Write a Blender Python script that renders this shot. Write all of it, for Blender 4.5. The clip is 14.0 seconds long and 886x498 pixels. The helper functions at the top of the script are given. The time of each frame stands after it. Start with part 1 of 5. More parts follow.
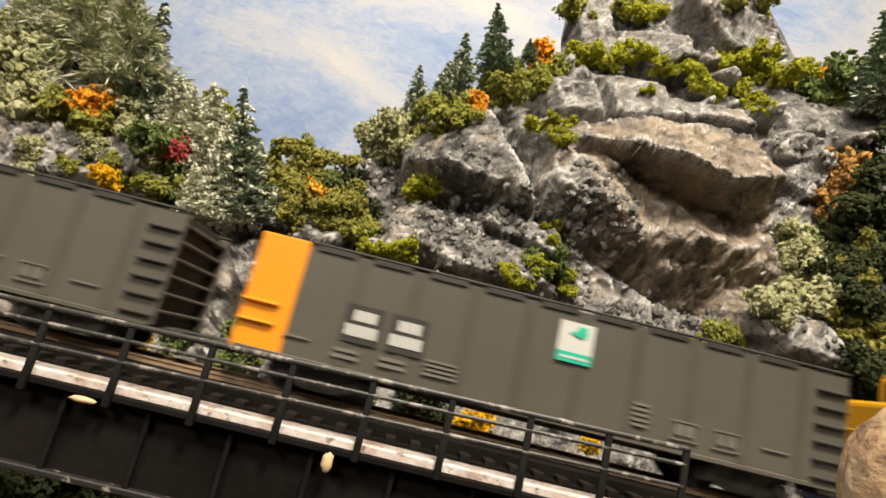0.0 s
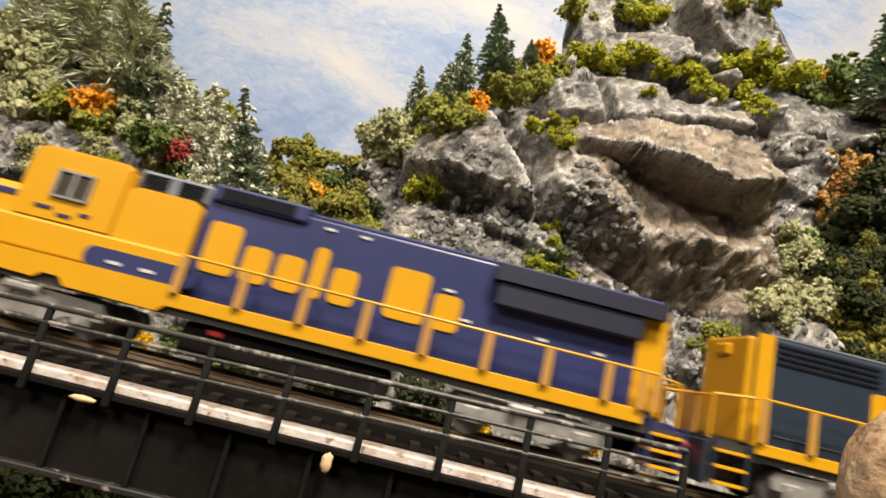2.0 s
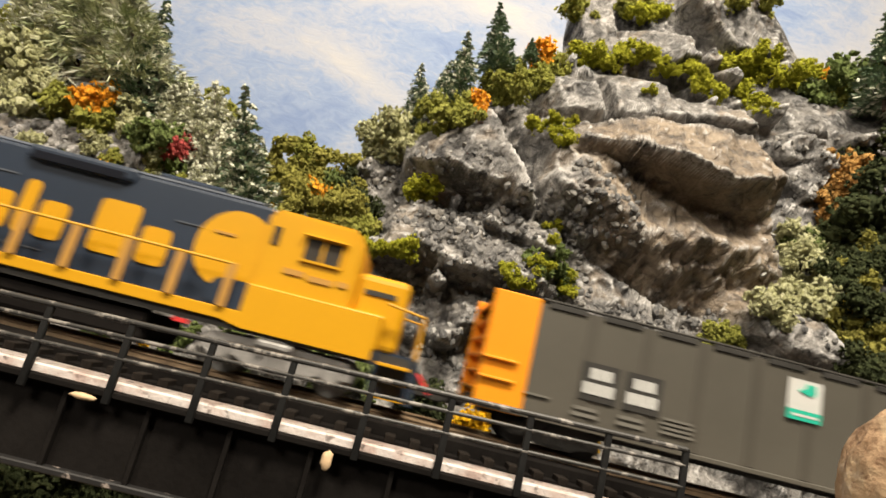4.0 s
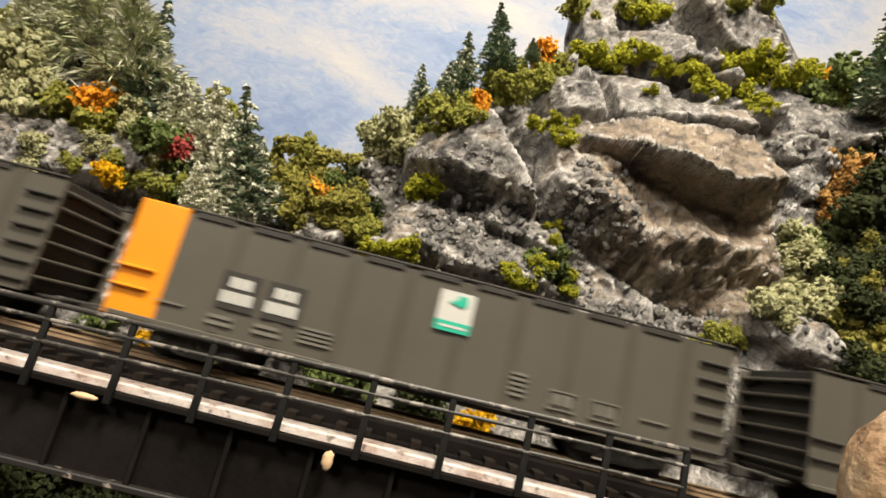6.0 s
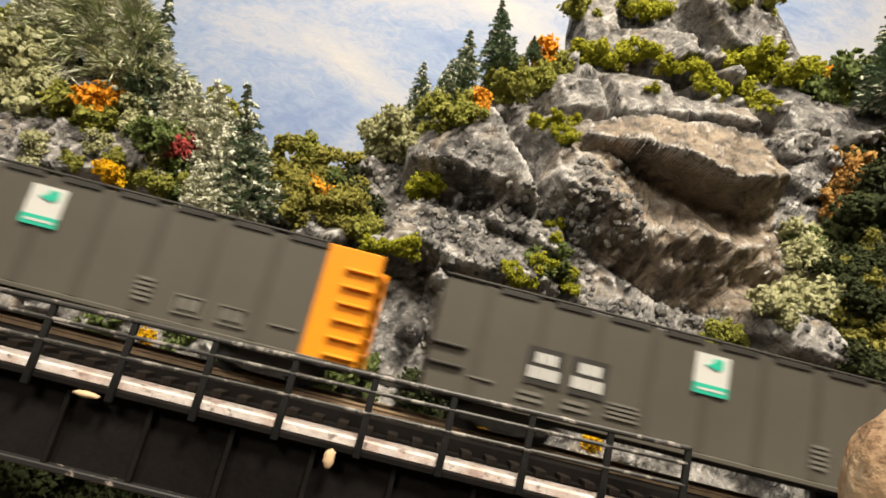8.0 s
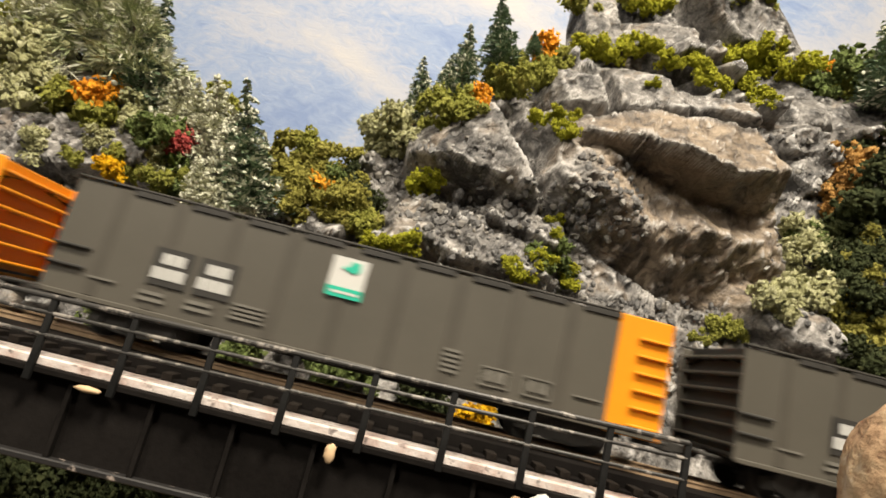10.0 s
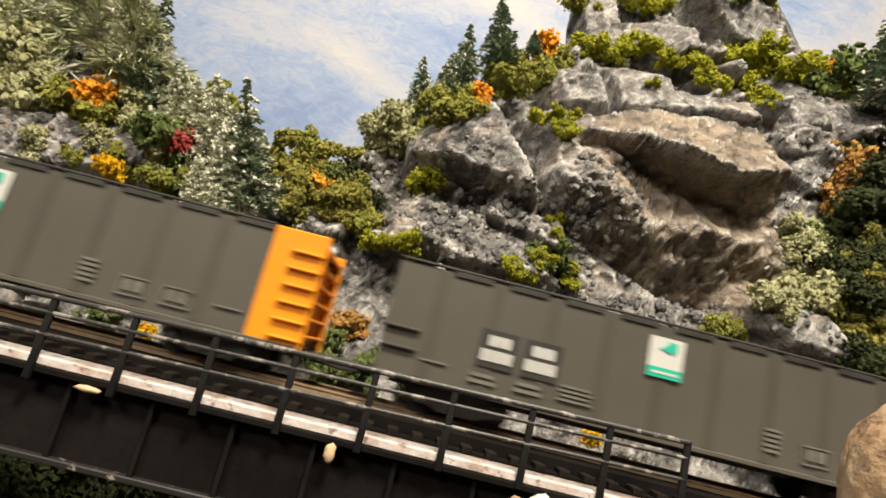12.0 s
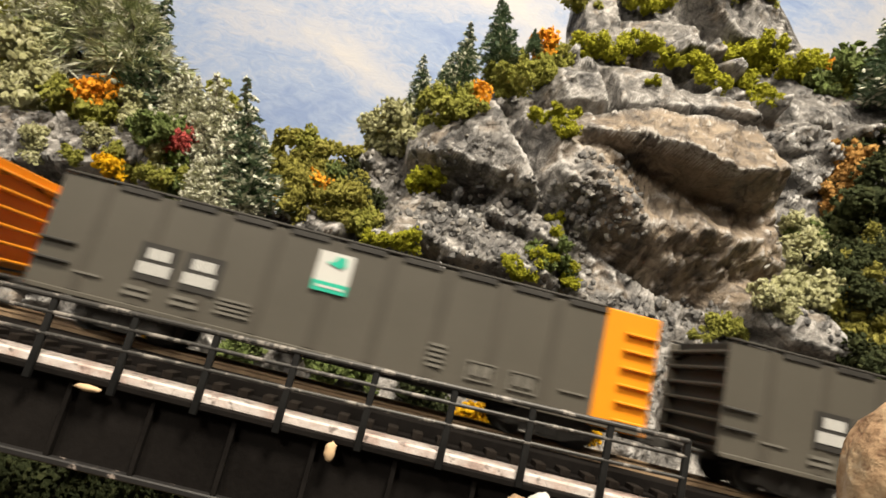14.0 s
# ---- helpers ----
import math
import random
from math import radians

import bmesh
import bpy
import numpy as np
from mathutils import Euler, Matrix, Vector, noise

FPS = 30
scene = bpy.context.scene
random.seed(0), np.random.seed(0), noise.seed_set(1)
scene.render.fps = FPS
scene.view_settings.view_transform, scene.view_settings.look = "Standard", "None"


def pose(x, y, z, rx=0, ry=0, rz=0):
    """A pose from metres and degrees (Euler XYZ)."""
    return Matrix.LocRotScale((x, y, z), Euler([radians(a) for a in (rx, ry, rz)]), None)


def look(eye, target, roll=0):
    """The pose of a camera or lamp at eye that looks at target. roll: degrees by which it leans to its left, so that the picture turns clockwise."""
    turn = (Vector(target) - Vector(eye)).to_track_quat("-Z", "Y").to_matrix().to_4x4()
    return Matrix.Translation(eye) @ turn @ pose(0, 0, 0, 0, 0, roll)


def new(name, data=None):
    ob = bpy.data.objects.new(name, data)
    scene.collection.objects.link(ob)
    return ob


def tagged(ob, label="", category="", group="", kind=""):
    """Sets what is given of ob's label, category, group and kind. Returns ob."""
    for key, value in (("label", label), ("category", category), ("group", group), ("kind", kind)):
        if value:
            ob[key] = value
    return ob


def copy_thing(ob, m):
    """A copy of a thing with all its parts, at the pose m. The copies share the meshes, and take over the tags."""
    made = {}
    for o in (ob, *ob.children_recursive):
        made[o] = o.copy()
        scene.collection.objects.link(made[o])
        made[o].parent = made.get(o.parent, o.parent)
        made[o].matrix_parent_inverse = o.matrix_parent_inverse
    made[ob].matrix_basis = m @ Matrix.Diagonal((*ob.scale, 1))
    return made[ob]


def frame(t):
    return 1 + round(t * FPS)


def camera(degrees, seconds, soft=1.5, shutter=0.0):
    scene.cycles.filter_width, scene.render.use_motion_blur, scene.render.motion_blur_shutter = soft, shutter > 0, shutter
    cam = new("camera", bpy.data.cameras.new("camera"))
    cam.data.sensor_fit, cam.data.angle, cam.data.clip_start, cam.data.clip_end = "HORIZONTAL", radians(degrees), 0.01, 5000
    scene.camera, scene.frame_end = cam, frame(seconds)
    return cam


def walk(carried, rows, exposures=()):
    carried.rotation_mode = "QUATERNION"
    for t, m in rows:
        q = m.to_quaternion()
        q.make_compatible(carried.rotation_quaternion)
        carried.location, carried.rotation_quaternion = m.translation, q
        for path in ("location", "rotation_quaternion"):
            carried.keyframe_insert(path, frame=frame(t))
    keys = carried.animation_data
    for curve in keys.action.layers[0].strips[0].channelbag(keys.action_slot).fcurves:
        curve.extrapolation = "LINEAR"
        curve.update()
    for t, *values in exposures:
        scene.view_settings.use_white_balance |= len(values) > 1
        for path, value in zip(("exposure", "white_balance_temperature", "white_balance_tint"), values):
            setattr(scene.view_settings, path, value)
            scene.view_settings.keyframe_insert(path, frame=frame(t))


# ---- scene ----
# camera: hand-held, almost still, drifting up by a degree
cam = camera(79.06, 14.0, soft=1.7, shutter=0.5)
EYE = (0.0, -0.1713, 0.0152)


def view(yaw, pitch, roll):
    """The camera's pose from degrees: yaw to the right of +y, pitch up, roll to the left."""
    y, p = radians(yaw), radians(pitch)
    way = Vector((math.sin(y) * math.cos(p), math.cos(y) * math.cos(p), math.sin(p)))
    return look(EYE, Vector(EYE) + way, roll)


walk(cam, [
    (0.0, view(2.93, 12.58, 13.71)),
    (0.5, view(2.89, 12.71, 13.83)),
    (1.0, view(2.86, 12.78, 13.90)),
    (1.5, view(2.85, 12.73, 14.00)),
    (2.0, view(2.86, 12.64, 13.99)),
    (2.5, view(2.87, 12.58, 14.06)),
    (3.0, view(2.88, 12.51, 14.08)),
    (5.5, view(2.85, 12.45, 14.13)),
    (6.0, view(2.77, 12.45, 14.12)),
    (6.5, view(2.67, 12.45, 14.10)),
    (7.0, view(2.69, 12.38, 14.13)),
    (7.5, view(2.69, 12.34, 14.12)),
    (8.0, view(2.70, 12.25, 14.09)),
    (10.5, view(2.80, 11.74, 14.07)),
    (11.0, view(2.81, 11.74, 14.07)),
    (11.5, view(2.80, 11.76, 14.07)),
    (12.0, view(2.81, 11.73, 14.07)),
    (12.5, view(2.80, 11.72, 14.05)),
    (13.0, view(2.83, 11.67, 14.08)),
    (13.5, view(2.83, 11.65, 14.07)),
    (14.0, view(2.83, 11.60, 14.04)),
])

# light: a warm ceiling lamp over and before the layout, and an added fill lamp, in a closed room
world = bpy.data.worlds.new("room_air")
scene.world = world
world.use_nodes = True
world.node_tree.nodes["Background"].inputs["Color"].default_value = (0.9, 0.95, 1.0, 1)
world.node_tree.nodes["Background"].inputs["Strength"].default_value = 0.02


def area_lamp(name, eye, aim, width, height, watts, colour):
    lamp = bpy.data.lights.new(name, "AREA")
    lamp.shape, lamp.size, lamp.size_y, lamp.energy, lamp.color = "RECTANGLE", width, height, watts, colour
    ob = new(name, lamp)
    ob.matrix_world = look(eye, aim)
    return ob


area_lamp("unseen_lamp", (0.15, -0.60, 1.12), (0.05, 0.1, 0.05), 0.34, 0.22, 37.0, (1.0, 0.89, 0.72))
# Added fill from the front left, to brighten upright faces; no fitting is modelled.
area_lamp("unseen_lamp", (-0.85, -1.15, 0.95), (-0.05, 0.1, 0.08), 0.5, 0.3, 16.0, (1.0, 0.9, 0.75))
scene.view_settings.exposure = 0.0

# ---- materials ----


def material(name, rough=0.6, metal=0.0):
    m = bpy.data.materials.new(name)
    m.use_nodes = True
    b = m.node_tree.nodes["Principled BSDF"]
    b.inputs["Roughness"].default_value, b.inputs["Metallic"].default_value = rough, metal
    return m, m.node_tree, b


def node(nt, kind, **values):
    n = nt.nodes.new(kind)
    for key, value in values.items():
        if key in n.inputs:
            n.inputs[key].default_value = value
    return n


def noise_tex(nt, scale, detail=4.0, rough=0.6, distortion=0.0):
    n = node(nt, "ShaderNodeTexNoise", Scale=scale, Detail=detail, Roughness=rough, Distortion=distortion)
    c = nt.nodes.new("ShaderNodeTexCoord")
    nt.links.new(c.outputs["Object"], n.inputs["Vector"])
    return n


def ramp(nt, source, stops):
    r = nt.nodes.new("ShaderNodeValToRGB")
    e = r.color_ramp.elements
    while len(e) < len(stops):
        e.new(0.5)
    for el, (at_, col) in zip(e, stops):
        el.position, el.color = at_, (*col, 1)
    nt.links.new(source, r.inputs["Fac"])
    return r.outputs["Color"]


def blend(nt, fac, a, b, mode="MIX"):
    n = nt.nodes.new("ShaderNodeMix")
    n.data_type, n.blend_type = "RGBA", mode
    for value, key in ((fac, 0), (a, 6), (b, 7)):
        if isinstance(value, (int, float)):
            n.inputs[key].default_value = value
        elif isinstance(value, tuple):
            n.inputs[key].default_value = (*value, 1)
        else:
            nt.links.new(value, n.inputs[key])
    return n.outputs[2]


def relief(nt, b, height, strength, distance):
    n = node(nt, "ShaderNodeBump", Strength=strength, Distance=distance)
    nt.links.new(height, n.inputs["Height"])
    nt.links.new(n.outputs["Normal"], b.inputs["Normal"])


def worn(name, colour, rough=0.5, metal=0.0, scale=60.0, spread=0.25, bump=0.0, fine=900.0):
    """A painted surface with soft blotches, fine grain and a little dust."""
    m, nt, b = material(name, rough, metal)
    dark = tuple(c * (1 - spread) for c in colour)
    light = tuple(min(1, c * (1 + spread) + 0.012 * spread) for c in colour)
    n1, n2 = noise_tex(nt, scale), noise_tex(nt, fine, 2)
    c = ramp(nt, n1.outputs["Fac"], [(0.3, dark), (0.7, light)])
    c = blend(nt, 0.18, c, ramp(nt, n2.outputs["Fac"], [(0.35, dark), (0.65, light)]))
    nt.links.new(c, b.inputs["Base Color"])
    if bump:
        relief(nt, b, n2.outputs["Fac"], bump, 0.0004)
    if max(colour) < 0.03:
        b.inputs["Specular IOR Level"].default_value = 0.1
    return m


def foam(name, dark, mid, light, rough=0.9):
    m, nt, b = material(name, rough)
    n1, n2 = noise_tex(nt, 240, 3), noise_tex(nt, 1300, 2)
    g = nt.nodes.new("ShaderNodeNewGeometry")
    c = ramp(nt, n1.outputs["Fac"], [(0.3, dark), (0.5, mid), (0.72, light)])
    c2 = ramp(nt, g.outputs["Random Per Island"], [(0.0, dark), (0.5, mid), (1.0, light)])
    c = blend(nt, 0.5, c, c2)
    c = blend(nt, 0.25, c, ramp(nt, n2.outputs["Fac"], [(0.35, dark), (0.65, light)]))
    nt.links.new(c, b.inputs["Base Color"])
    relief(nt, b, n2.outputs["Fac"], 0.7, 0.0008)
    b.inputs["Specular IOR Level"].default_value = 0.15
    return m


def rock_paint():
    """Plaster rock: grey wash, brown stain on the overhang, white dry-brushed high spots, dark wash in cracks."""
    m, nt, b = material("rock", 0.6)
    big, mid, fine = noise_tex(nt, 22, 5, 0.6, 0.4), noise_tex(nt, 70, 7, 0.62, 0.8), noise_tex(nt, 420, 4, 0.6)
    c0 = nt.nodes.new("ShaderNodeTexCoord")
    warp = noise_tex(nt, 60, 3)
    vec = nt.nodes.new("ShaderNodeVectorMath")
    vec.operation = "MULTIPLY_ADD"
    vec.inputs[1].default_value = (0.02, 0.02, 0.02)
    nt.links.new(warp.outputs["Color"], vec.inputs[0])
    nt.links.new(c0.outputs["Object"], vec.inputs[2])
    v = node(nt, "ShaderNodeTexVoronoi", Scale=75)
    v.feature = "DISTANCE_TO_EDGE"
    nt.links.new(vec.outputs[0], v.inputs["Vector"])
    crack = ramp(nt, v.outputs["Distance"], [(0.0, (0, 0, 0)), (0.07, (1, 1, 1))])
    h = blend(nt, 0.25, mid.outputs["Fac"], fine.outputs["Fac"])
    h = blend(nt, 0.05, h, crack)
    g = nt.nodes.new("ShaderNodeNewGeometry")
    grey = ramp(nt, h, [(0.38, (0.032, 0.03, 0.029)), (0.47, (0.118, 0.111, 0.104)), (0.56, (0.22, 0.208, 0.195)), (0.66, (0.48, 0.46, 0.44))])
    tan = ramp(nt, h, [(0.36, (0.05, 0.037, 0.027)), (0.47, (0.155, 0.118, 0.084)), (0.64, (0.31, 0.25, 0.185))])
    slate = ramp(nt, h, [(0.38, (0.017, 0.016, 0.016)), (0.5, (0.062, 0.059, 0.058)), (0.62, (0.21, 0.2, 0.19))])
    c = blend(nt, ramp(nt, big.outputs["Fac"], [(0.42, (0, 0, 0)), (0.5, (0.85, 0.85, 0.85))]), slate, grey)
    st = nt.nodes.new("ShaderNodeAttribute")
    st.attribute_name = "stain"
    brown = blend(nt, 1.0, st.outputs["Fac"], ramp(nt, mid.outputs["Fac"], [(0.36, (0.45, 0.45, 0.45)), (0.5, (1, 1, 1))]), "MULTIPLY")
    c = blend(nt, brown, c, tan)
    patch = noise_tex(nt, 34, 4, 0.6)
    c = blend(nt, ramp(nt, patch.outputs["Fac"], [(0.56, (0, 0, 0)), (0.64, (0.6, 0.6, 0.6))]), c, tan)
    crest_ = ramp(nt, g.outputs["Pointiness"], [(0.515, (0, 0, 0)), (0.57, (0.75, 0.75, 0.75))])
    speck = ramp(nt, h, [(0.42, (0, 0, 0)), (0.55, (1, 1, 1))])
    c = blend(nt, blend(nt, 1.0, crest_, speck, "MULTIPLY"), c, (0.56, 0.55, 0.54))
    nt.links.new(c, b.inputs["Base Color"])
    nt.links.new(ramp(nt, mid.outputs["Fac"], [(0.3, (0.34, 0.34, 0.34)), (0.6, (0.66, 0.66, 0.66))]), b.inputs["Roughness"])
    relief(nt, b, h, 0.9, 0.005)
    return m


def sky_paint():
    """A hand-painted backdrop: blue with brushed white and cream clouds."""
    m, nt, b = material("painted_sky", 0.75)
    c0 = nt.nodes.new("ShaderNodeTexCoord")
    mp = nt.nodes.new("ShaderNodeMapping")
    mp.inputs["Scale"].default_value = (1.0, 1.0, 1.7)
    mp.inputs["Rotation"].default_value = (0, radians(-14), 0)
    mp.inputs["Location"].default_value = (0.35, 0, 0.22)
    nt.links.new(c0.outputs["Object"], mp.inputs["Vector"])
    cl = node(nt, "ShaderNodeTexNoise", Scale=3.6, Detail=7.0, Roughness=0.58, Distortion=0.5)
    br = node(nt, "ShaderNodeTexNoise", Scale=38, Detail=4.0, Roughness=0.7, Distortion=1.5)
    nt.links.new(mp.outputs["Vector"], cl.inputs["Vector"])
    nt.links.new(mp.outputs["Vector"], br.inputs["Vector"])
    f = blend(nt, 0.2, cl.outputs["Fac"], br.outputs["Fac"])
    sp = nt.nodes.new("ShaderNodeSeparateXYZ")
    nt.links.new(c0.outputs["Object"], sp.inputs["Vector"])
    side = node(nt, "ShaderNodeMapRange")
    side.inputs[1].default_value, side.inputs[2].default_value = -0.45, 0.75
    side.inputs[3].default_value, side.inputs[4].default_value = -0.06, 0.095
    nt.links.new(sp.outputs["X"], side.inputs[0])
    sm = nt.nodes.new("ShaderNodeMath")
    nt.links.new(f, sm.inputs[0])
    nt.links.new(side.outputs[0], sm.inputs[1])
    f = sm.outputs[0]
    c = ramp(nt, f, [(0.38, (0.18, 0.25, 0.43)), (0.45, (0.25, 0.32, 0.475)), (0.51, (0.355, 0.385, 0.475)), (0.62, (0.455, 0.45, 0.465))])
    nt.links.new(c, b.inputs["Base Color"])
    relief(nt, b, br.outputs["Fac"], 0.35, 0.002)
    return m


ROCK = rock_paint()
SKY = sky_paint()
BLACK = worn("black_paint", (0.0055, 0.0042, 0.0036), 0.85, 0, 50, 0.4, 0.2)
RAIL_BLACK = worn("railing_black", (0.011, 0.011, 0.011), 0.45, 0, 90, 0.4)
CAR_GREY = worn("car_grey_olive", (0.083, 0.076, 0.062), 0.5, 0, 30, 0.1)
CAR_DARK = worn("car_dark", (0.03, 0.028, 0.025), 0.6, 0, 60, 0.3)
ORANGE = worn("car_orange", (0.8, 0.285, 0.008), 0.45, 0, 30, 0.06)
WHITE = worn("white_print", (0.56, 0.56, 0.54), 0.5, 0, 60, 0.08)
FADED = worn("faded_print", (0.155, 0.147, 0.127), 0.5, 0, 200, 0.2)
TEAL = worn("teal_print", (0.02, 0.42, 0.29), 0.5, 0, 60, 0.08)
YELLOW = worn("loco_yellow", (0.60, 0.30, 0.006), 0.38, 0, 30, 0.05)
BLUE = worn("loco_blue", (0.025, 0.032, 0.115), 0.42, 0, 30, 0.12)
DARKBLUE = worn("loco_slate_blue", (0.02, 0.03, 0.05), 0.38, 0, 30, 0.12)
SILVER = worn("truck_grey", (0.27, 0.26, 0.25), 0.5, 0.2, 150, 0.3, 0.3)
STEEL = worn("rail_steel", (0.38, 0.265, 0.165), 0.45, 0.3, 120, 0.35)
TIE = worn("tie_wood", (0.013, 0.010, 0.008), 1.0, 0, 150, 0.45, 0.5)
GLASS = worn("cab_glass", (0.05, 0.045, 0.04), 0.12)
RED = worn("red_paint", (0.6, 0.03, 0.03), 0.5)
GOLD = worn("stanchion_tan", (0.46, 0.24, 0.05), 0.5, 0, 60, 0.1)

# ---- building helpers ----
LEAN = radians(14.0)


def at(a, y, b):
    """The modelled hillside leans to the track by LEAN: a runs along its foot, b up its slope, y away from the track."""
    return Vector((a * math.cos(LEAN) - b * math.sin(LEAN), y, a * math.sin(LEAN) + b * math.cos(LEAN)))


def mesh_of(bm, name, mat, smooth=False):
    me = bpy.data.meshes.new(name)
    bm.to_mesh(me)
    bm.free()
    for m in mat if isinstance(mat, (list, tuple)) else (mat,):
        me.materials.append(m)
    if smooth:
        me.shade_smooth()
    return me


def thing(name, label, category, group="", kind="", place=None):
    ob = tagged(new(name), label, category, group, kind)
    ob.matrix_basis = place if place is not None else Matrix()
    return ob


def part(name, bm, mat, parent, label="", smooth=False):
    ob = new(name, mesh_of(bm, name, mat, smooth))
    ob.parent = parent
    if label:
        tagged(ob, label)
    return ob


def solid(name, bm, mat, label, category, group="", kind="", place=None, smooth=False):
    ob = tagged(new(name, mesh_of(bm, name, mat, smooth)), label, category, group, kind)
    ob.matrix_basis = place if place is not None else Matrix()
    return ob


def add_box(bm, lo, hi, bevel=0.0, m=None, segments=1):
    """A box from corner lo to corner hi, its edges rounded by bevel."""
    c = [(a + b) / 2 for a, b in zip(lo, hi)]
    s = [abs(b - a) for a, b in zip(lo, hi)]
    r = bmesh.ops.create_cube(bm, size=1.0, matrix=Matrix.Translation(c) @ Matrix.Diagonal((*s, 1)))
    vs = r["verts"]
    if bevel:
        es = list({e for v in vs for e in v.link_edges})
        g = bmesh.ops.bevel(bm, geom=es, offset=bevel, segments=segments, affect="EDGES", profile=0.5)
        vs = list({v for f in g["faces"] for v in f.verts} | {v for v in vs if v.is_valid})
    if m is not None:
        bmesh.ops.transform(bm, matrix=m, verts=vs)
    return vs


def add_rod(bm, p, q, r, sides=8, r2=None):
    p, q = Vector(p), Vector(q)
    d = q - p
    m = Matrix.Translation((p + q) / 2) @ d.to_track_quat("Z", "Y").to_matrix().to_4x4()
    return bmesh.ops.create_cone(bm, cap_ends=True, segments=sides, radius1=r, radius2=r if r2 is None else r2, depth=d.length, matrix=m)["verts"]


def add_prism(bm, outline, y0, y1):
    """An outline in x and z, drawn through from y0 to y1."""
    a = [bm.verts.new((x, y0, z)) for x, z in outline]
    b = [bm.verts.new((x, y1, z)) for x, z in outline]
    n = len(outline)
    bm.faces.new(a)
    bm.faces.new(b[::-1])
    for i in range(n):
        bm.faces.new((a[i], b[i], b[(i + 1) % n], a[(i + 1) % n]))
    bmesh.ops.recalc_face_normals(bm, faces=bm.faces[:])


BALL = bmesh.new()
bmesh.ops.create_icosphere(BALL, subdivisions=1, radius=1.0)
BALL_V = [v.co.copy() for v in BALL.verts]
BALL_F = [tuple(v.index for v in f.verts) for f in BALL.faces]
BALL.free()


def lump(bm, m, rnd, ragged):
    """One small ragged lump, shaped by the matrix m."""
    vs = [bm.verts.new(m @ (c * (1 + rnd.uniform(-ragged, ragged)))) for c in BALL_V]
    for f in BALL_F:
        bm.faces.new([vs[i] for i in f])


def box_bm(lo, hi, bevel=0.0, segments=1):
    bm = bmesh.new()
    add_box(bm, lo, hi, bevel, None, segments)
    return bm


def rod_bm(p, q, r, sides=8):
    bm = bmesh.new()
    add_rod(bm, p, q, r, sides)
    return bm


def prism_bm(outline, y0, y1):
    bm = bmesh.new()
    add_prism(bm, outline, y0, y1)
    return bm

# ---- the place ----


def plane_wall(name, lo, hi, mat, label, category):
    return solid(name, box_bm(lo, hi), mat, label, category, kind="structure")


ROOM = worn("room_paint", (0.55, 0.52, 0.47), 0.8, 0, 2, 0.05)
CARPET = worn("room_carpet", (0.12, 0.11, 0.1), 0.95, 0, 8, 0.2)
plane_wall("floor", (-2.5, -2.5, -1.25), (2.5, 1.5, -1.2), CARPET, "dark grey carpet floor of the layout room", "floor")
plane_wall("ceiling", (-2.5, -2.5, 1.3), (2.5, 1.5, 1.35), ROOM, "plain pale ceiling of the layout room", "ceiling")
plane_wall("wall_north", (-2.5, 1.45, -1.2), (2.5, 1.5, 1.3), ROOM, "plain pale wall behind the layout", "wall")
plane_wall("wall_south", (-2.5, -2.5, -1.2), (2.5, -2.45, 1.3), ROOM, "plain pale wall facing the layout", "wall")
plane_wall("wall_west", (-2.5, -2.45, -1.2), (-2.45, 1.45, 1.3), ROOM, "plain pale side wall of the room", "wall")
plane_wall("wall_east", (2.45, -2.45, -1.2), (2.5, 1.45, 1.3), ROOM, "plain pale side wall of the room", "wall")
PLY = worn("plywood", (0.3, 0.21, 0.12), 0.8, 0, 6, 0.2)
plane_wall("layout_base", (-2.42, 0.03, -1.2), (2.42, 0.56, -0.23), PLY, "plain plywood bench that carries the layout", "layout base")
plane_wall("backdrop", (-1.6, 0.50, -0.23), (1.6, 0.51, 1.1), SKY, "hand-painted blue sky backdrop with brushed white clouds", "backdrop")

